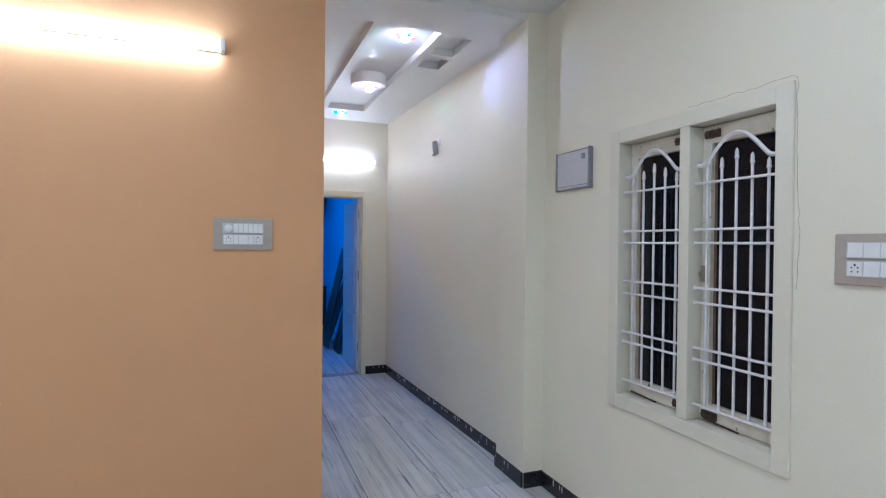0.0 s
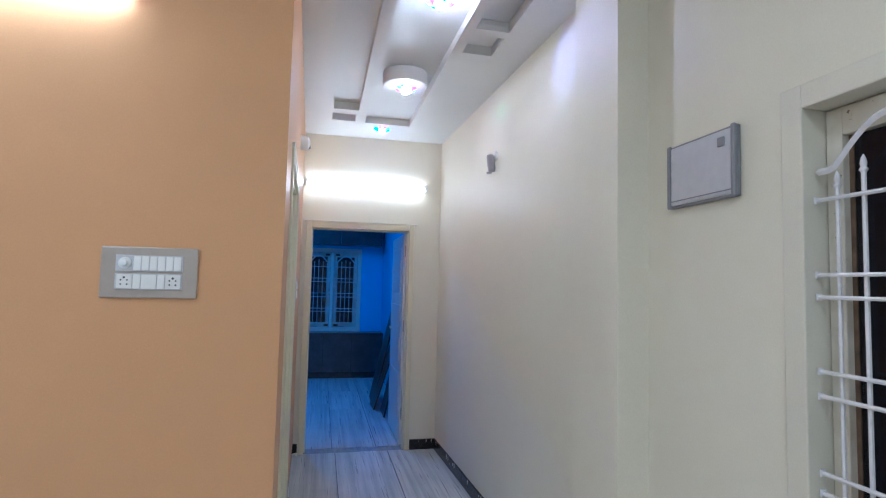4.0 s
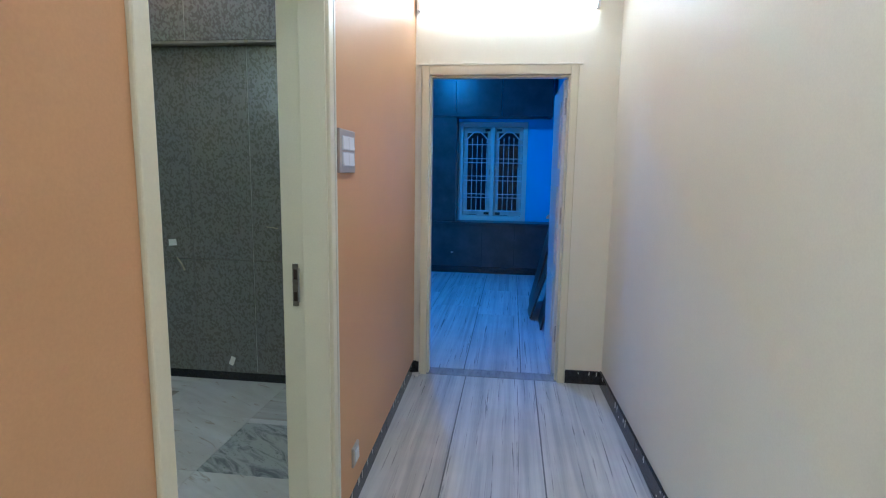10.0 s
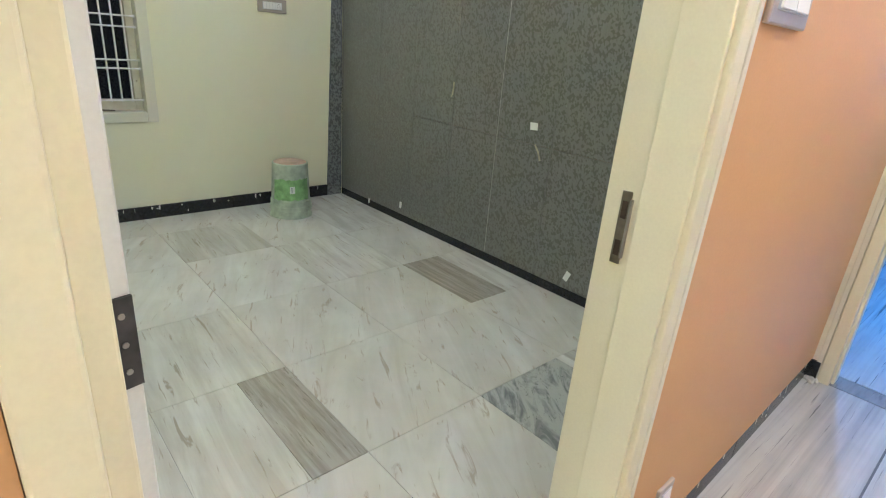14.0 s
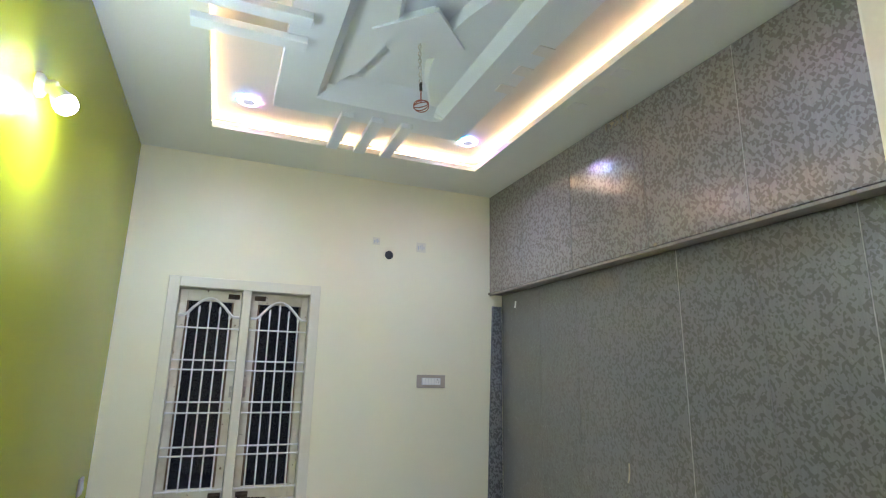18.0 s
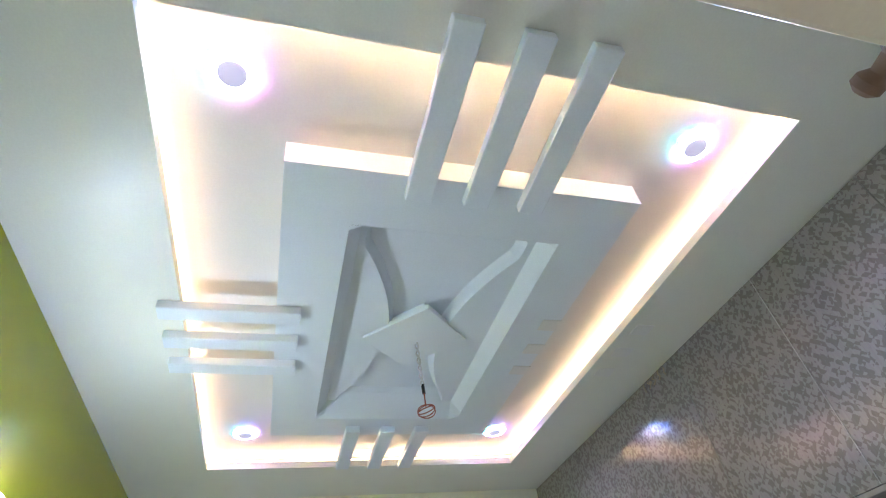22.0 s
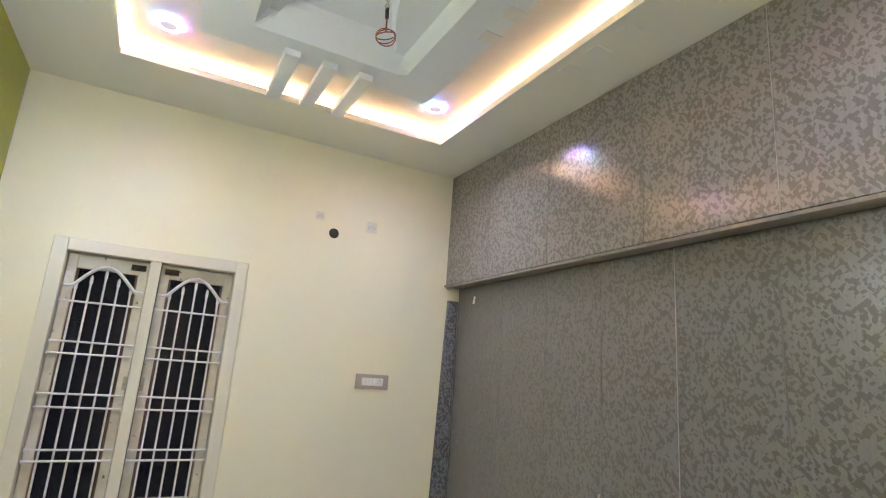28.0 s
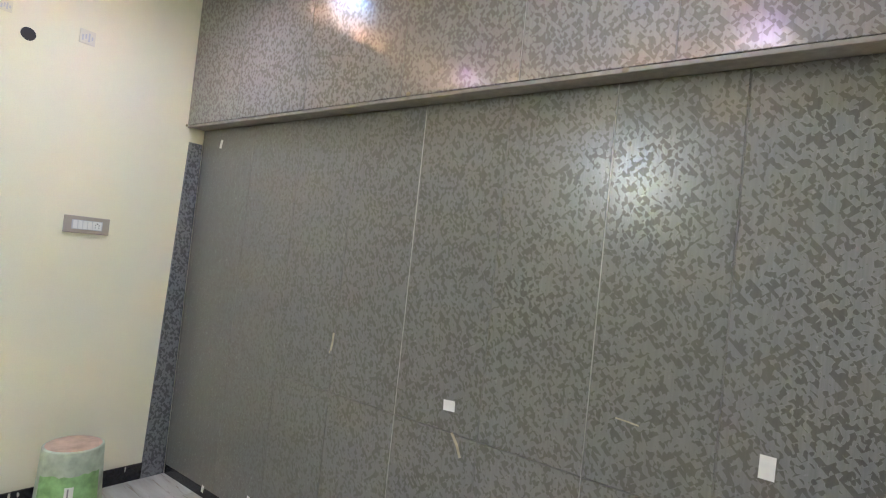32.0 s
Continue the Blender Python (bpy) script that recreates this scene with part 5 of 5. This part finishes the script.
CORE = glow("lamp_core_glow", (0.92, 0.94, 1.0), 98.0)
CORE_DIM = glow("dim_lamp_core_glow", (1.0, 0.86, 0.92), 9.0)
TINTS = [glow("crystal_red", (1.0, 0.05, 0.28), 1.6), glow("crystal_blue", (0.04, 0.10, 1.0), 2.4), glow("crystal_green", (0.01, 0.8, 0.45), 1.3), glow("crystal_violet", (0.35, 0.08, 1.0), 1.8)]
crystal("ceiling_lamp", 0.570, 2.215, H1 + 0.058, 0, CORE)
bm = bmesh.new()
lathe(bm, [(0.150, 0.0575), (0.150, -0.020), (0.150, -0.028), (0.144, -0.034), (0.001, -0.034)], 48, cap=False)
solid("ceiling_drum", bm, M_CEIL, "round white plaster drum hanging in the sunk ceiling panel", "ceiling", "structure", smooth=True, at=pose(0.545, 3.215, H1))
crystal("ceiling_lamp", 0.552, 3.215, H1 - 0.034, 1, CORE)
crystal("ceiling_lamp", 0.510, 4.345, H1, 2, CORE_DIM)

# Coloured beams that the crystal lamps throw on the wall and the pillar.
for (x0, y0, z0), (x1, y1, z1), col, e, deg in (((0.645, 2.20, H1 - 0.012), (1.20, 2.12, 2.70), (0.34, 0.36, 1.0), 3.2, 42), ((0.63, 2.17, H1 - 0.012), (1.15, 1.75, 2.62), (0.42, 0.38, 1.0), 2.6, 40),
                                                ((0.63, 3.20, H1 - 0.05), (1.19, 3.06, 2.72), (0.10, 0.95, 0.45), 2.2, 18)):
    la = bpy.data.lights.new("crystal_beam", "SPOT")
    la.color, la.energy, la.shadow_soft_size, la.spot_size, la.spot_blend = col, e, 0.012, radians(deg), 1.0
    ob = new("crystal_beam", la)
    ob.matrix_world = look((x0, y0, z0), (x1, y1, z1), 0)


# ---- blue room ----
bc = thing("cabinet_wall", "dark laminate cabinets built round the blue room's window", "cabinet", at=pose(0, 0, 0))
boxpart("lower_front", (BXL + 0.002, BXR - 0.002, YF, YF + 0.02, 0.095, 0.690), M_DARKLAM, bc, bevel=0.002)
for xx in (-1.2, -0.62, 0.10, 0.55):
    boxpart("seam", (xx - 0.003, xx + 0.003, YF - 0.001, YF + 0.004, 0.10, 0.688), M_BLACK, bc, bevel=0)
boxpart("plinth", (BXL + 0.002, BXR - 0.002, YF - 0.004, YF + 0.02, 0.0, 0.095), M_SKIRT, bc, "black plinth", bevel=0.002)
boxpart("sill", (BXL + 0.002, BXR - 0.002, YF - 0.030, YN - 0.002, 0.690, 0.722), M_DARKLAM, bc, "dark projecting sill", bevel=0.003)
boxpart("tall_door", (BXL + 0.002, -0.64, YF, YF + 0.02, 0.722, 2.155), M_DARKLAM, bc, bevel=0.002)
boxpart("tall_door", (-0.635, -0.285, YF, YF + 0.02, 0.722, 2.155), M_DARKLAM, bc, bevel=0.002)
boxpart("tall_side", (-0.300, -0.282, YF + 0.021, YN - 0.002, 0.722, 2.155), M_DARKLAM, bc, bevel=0)
for a, b in ((BXL + 0.002, -0.90), (-0.896, -0.29), (-0.286, 0.33), (0.334, 1.00)):
    boxpart("loft_door", (a, b, YF - 0.03, YF - 0.01, 2.170, 2.945), M_DARKLAM, bc, bevel=0.002)
boxpart("loft_soffit", (BXL + 0.002, 1.00, YF - 0.028, YN - 0.002, 2.155, 2.169), M_DARKLAM, bc, bevel=0)
boxpart("knob", (-0.33, -0.30, YF - 0.02, YF, 0.28, 0.30), M_STEEL, bc, bevel=0.002)
boxpart("tower_bolt", (-0.31, -0.275, YF - 0.015, YF - 0.001, 2.15, 2.26), M_RUST, bc, bevel=0.002)


def plank(x0, y0, x1, z1, wid, thick, label, tilt=0.0):
    ln = math.hypot(x1 - x0, z1)
    bm = bmesh.new()
    box(bm, -thick, 0.0, -wid / 2, wid / 2, 0, ln)
    a = math.degrees(math.atan2(x1 - x0, z1))
    solid("loose_board", bm, M_DARKLAM, label, "board", group="boards leaning on the blue wall", bevel=0.002, at=pose(x0, y0, thick * math.sin(radians(abs(a))) + 0.001, tilt, a, 0))


plank(0.735, 6.80, 1.050, 1.42, 0.48, 0.018, "dark laminate board leaning on the blue wall", 2)
plank(0.715, 6.45, 1.020, 0.95, 0.42, 0.018, "short dark laminate board leaning on another", -3)
plank(0.805, 6.10, 1.035, 1.00, 0.36, 0.018, "dark laminate board leaning in front of others", 1)
# Lamp out of view, added to give this room its blue light.
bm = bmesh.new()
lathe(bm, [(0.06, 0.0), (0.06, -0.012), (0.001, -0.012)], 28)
dl = thing("downlight", "unseen round blue downlight added in the blue room", "downlight", at=pose(-0.5, 6.6, 2.95))
part("lens", bm, glow("blue_fill_glow", (0.05, 0.34, 1.0), 285.0), dl, smooth=True)


# ---- skirtings ----
def skirting(pts_list, name, label):
    b = thing(name, label, "skirting", kind="structure", at=pose(0, 0, 0))
    rnd = random.Random(7)
    for (x0, y0), (x1, y1), side in pts_list:
        ln = math.hypot(x1 - x0, y1 - y0)
        a = math.degrees(math.atan2(y1 - y0, x1 - x0))
        n = max(1, round(ln / 0.9))
        for k in range(n):
            bm = bmesh.new()
            box(bm, k * ln / n + 0.0008, (k + 1) * ln / n - 0.0008, min(0, side * 0.014), max(0, side * 0.014), 0.0, 0.094 + rnd.uniform(-0.002, 0.002))
            o = part("skirting_piece", bm, M_SKIRT, b, bevel=0.002, segs=1)
            o.matrix_local = pose(x0, y0, 0, 0, 0, a)
        for k in range(int(ln * 13)):
            u = rnd.uniform(0.02, 0.98) * ln
            bm = bmesh.new()
            top = rnd.random() < 0.7
            z0 = 0.076 if top else rnd.uniform(0.01, 0.07)
            w, h = (rnd.uniform(0.002, 0.009), rnd.uniform(0.006, 0.030)) if top else (rnd.uniform(0.003, 0.010), rnd.uniform(0.003, 0.008))
            pts = [(u + w * math.cos(j * 0.9) * rnd.uniform(0.5, 1), z0 + rnd.uniform(0.6, 1.0) * h * math.sin(j * 0.9)) for j in range(7)]
            yv = side * 0.0152
            vs = [bm.verts.new((px, yv, pz)) for px, pz in pts]
            bm.faces.new(vs)
            r = bmesh.ops.extrude_face_region(bm, geom=bm.faces[:])
            bmesh.ops.translate(bm, verts=[v for v in r["geom"] if isinstance(v, bmesh.types.BMVert)], vec=(0, -side * 0.0025, 0))
            o = part("paint_smear", bm, M_SMEAR, b, "splash of dried wall paint")
            o.matrix_local = pose(x0, y0, 0, 0, 0, a)


skirting([((rx(YP1), YP1), (rx(YD), YD), 1), ((XP, YP0), (XP, YP1), 1), ((XP, YP0), (WX, YP0), -1), ((WX, -5.0), (WX, YP0), 1), ((EX1 + 0.004, YD), (rx(YD), YD), -1)], "baseboard_passage", "black granite skirting with paint splashes")
skirting([((lx(DY1) - 0.018, DY1), (lx(YD) - 0.018, YD), -1), ((lx(YD) - 0.018, YD), (EX0 - 0.004, YD), -1)], "baseboard_orange", "black granite skirting set under the orange wall")
skirting([((XW, 1.75), (XW, YL - 0.135), -1), ((XW, YG), (XE, YG), 1)], "baseboard_bedroom", "black granite skirting with paint splashes in the bedroom")

# ---- floor slabs ----
def tiles(cells, parent, top=0.0, gap=0.0008):
    cache = {}
    for x0, x1, y0, y1, material in cells:
        key = (round(x1 - x0, 3), round(y1 - y0, 3), material.name)
        if key not in cache:
            bm = bmesh.new()
            w, d = (x1 - x0) / 2 - gap, (y1 - y0) / 2 - 0.0008
            vs = box(bm, -w, w, -d, d, -0.02, top)
            for v in vs:
                if v.co.z > -0.01:
                    v.co.x *= 1 - 0.0006 / w
                    v.co.y *= 1 - 0.0006 / d
            cache[key] = mesh_of("marble_tile", bm, material)
        o = new("marble_tile", cache[key])
        o.location = ((x0 + x1) / 2, (y0 + y1) / 2, 0)
        o.parent = parent


fb = bpy.data.objects["floor_bedroom"]
W_, P_, B_, S_ = M_MARBLE_W, M_MARBLE_P, M_MARBLE_B, M_MARBLE_S
xs = [XW + 0.001, -3.460, -2.892, -2.212, -1.580, -0.950, -0.305]
cells = []
grid_rows = [((1.716, 2.245), (P_, P_, W_, P_, P_, W_)), ((2.777, 3.325), (W_, P_, W_, W_, W_, W_)), ((3.325, 3.875), (P_, W_, P_, W_, W_, None)), ((2.245, 2.777), (W_, W_, W_, None, None, W_)), ((3.875, 4.405), (P_, P_, W_, None, W_, P_))]
for (y0, y1), mats in grid_rows:
    for (x0, x1), m in zip(zip(xs, xs[1:]), mats):
        if m:
            cells.append((x0, x1, y0, y1, m))
cells += [(xs[3], xs[4], 2.245, 2.777, P_), (xs[4], xs[5], 2.245, 2.565, P_), (xs[4], xs[5], 2.565, 2.777, B_), (xs[5], xs[6], 3.325, 3.825, S_), (xs[5], xs[6], 3.825, 3.875, W_),
          (xs[3], xs[4], 3.875, 4.165, B_), (xs[3], xs[4], 4.165, 4.405, P_)]
tiles(cells, fb)
fp = bpy.data.objects["floor_passage"]
C_, L_ = M_MARBLE_C, M_MARBLE_L
xs = [-0.30, 0.215, 0.690, 1.16, 1.44]
cells = []
for i, (x0, x1) in enumerate(zip(xs, xs[1:])):
    ys = [YO + 0.1, 2.95 + 0.25 * (i % 2), YD]
    for y0, y1 in zip(ys, ys[1:]):
        cells.append((x0, x1, y0, y1, C_))
tiles(cells, fp, gap=0.0032)
tiles([(EX0, EX1, YD + 0.004, YD + 0.132, L_)], bpy.data.objects["floor_threshold"], 0.0)
fr = bpy.data.objects["floor_blue_room"]
xs = [BXL, -1.3, -0.75, -0.30, 0.19, 0.60, BXR]
cells = []
for i, (x0, x1) in enumerate(zip(xs, xs[1:])):
    ys = [YB, 6.4 + 0.3 * (i % 2), 7.7 - 0.2 * (i % 3), YN]
    for y0, y1 in zip(ys, ys[1:]):
        cells.append((x0, x1, y0, y1, C_))
tiles(cells, fr, gap=0.0032)
fh = bpy.data.objects["floor_hall"]
cells = []
xs = [-4.2, -3.2, -2.2, -1.25, -0.30, 0.215, 0.69, 1.16, 1.44]
for i, (x0, x1) in enumerate(zip(xs, xs[1:])):
    ys = [-5.2, -4.0 + 0.4 * (i % 2), -2.6, -1.3 + 0.4 * (i % 2), 0.1, YO + 0.1]
    for y0, y1 in zip(ys, ys[1:]):
        cells.append((x0, x1, y0, y1, C_))
tiles(cells, fh, gap=0.0032)
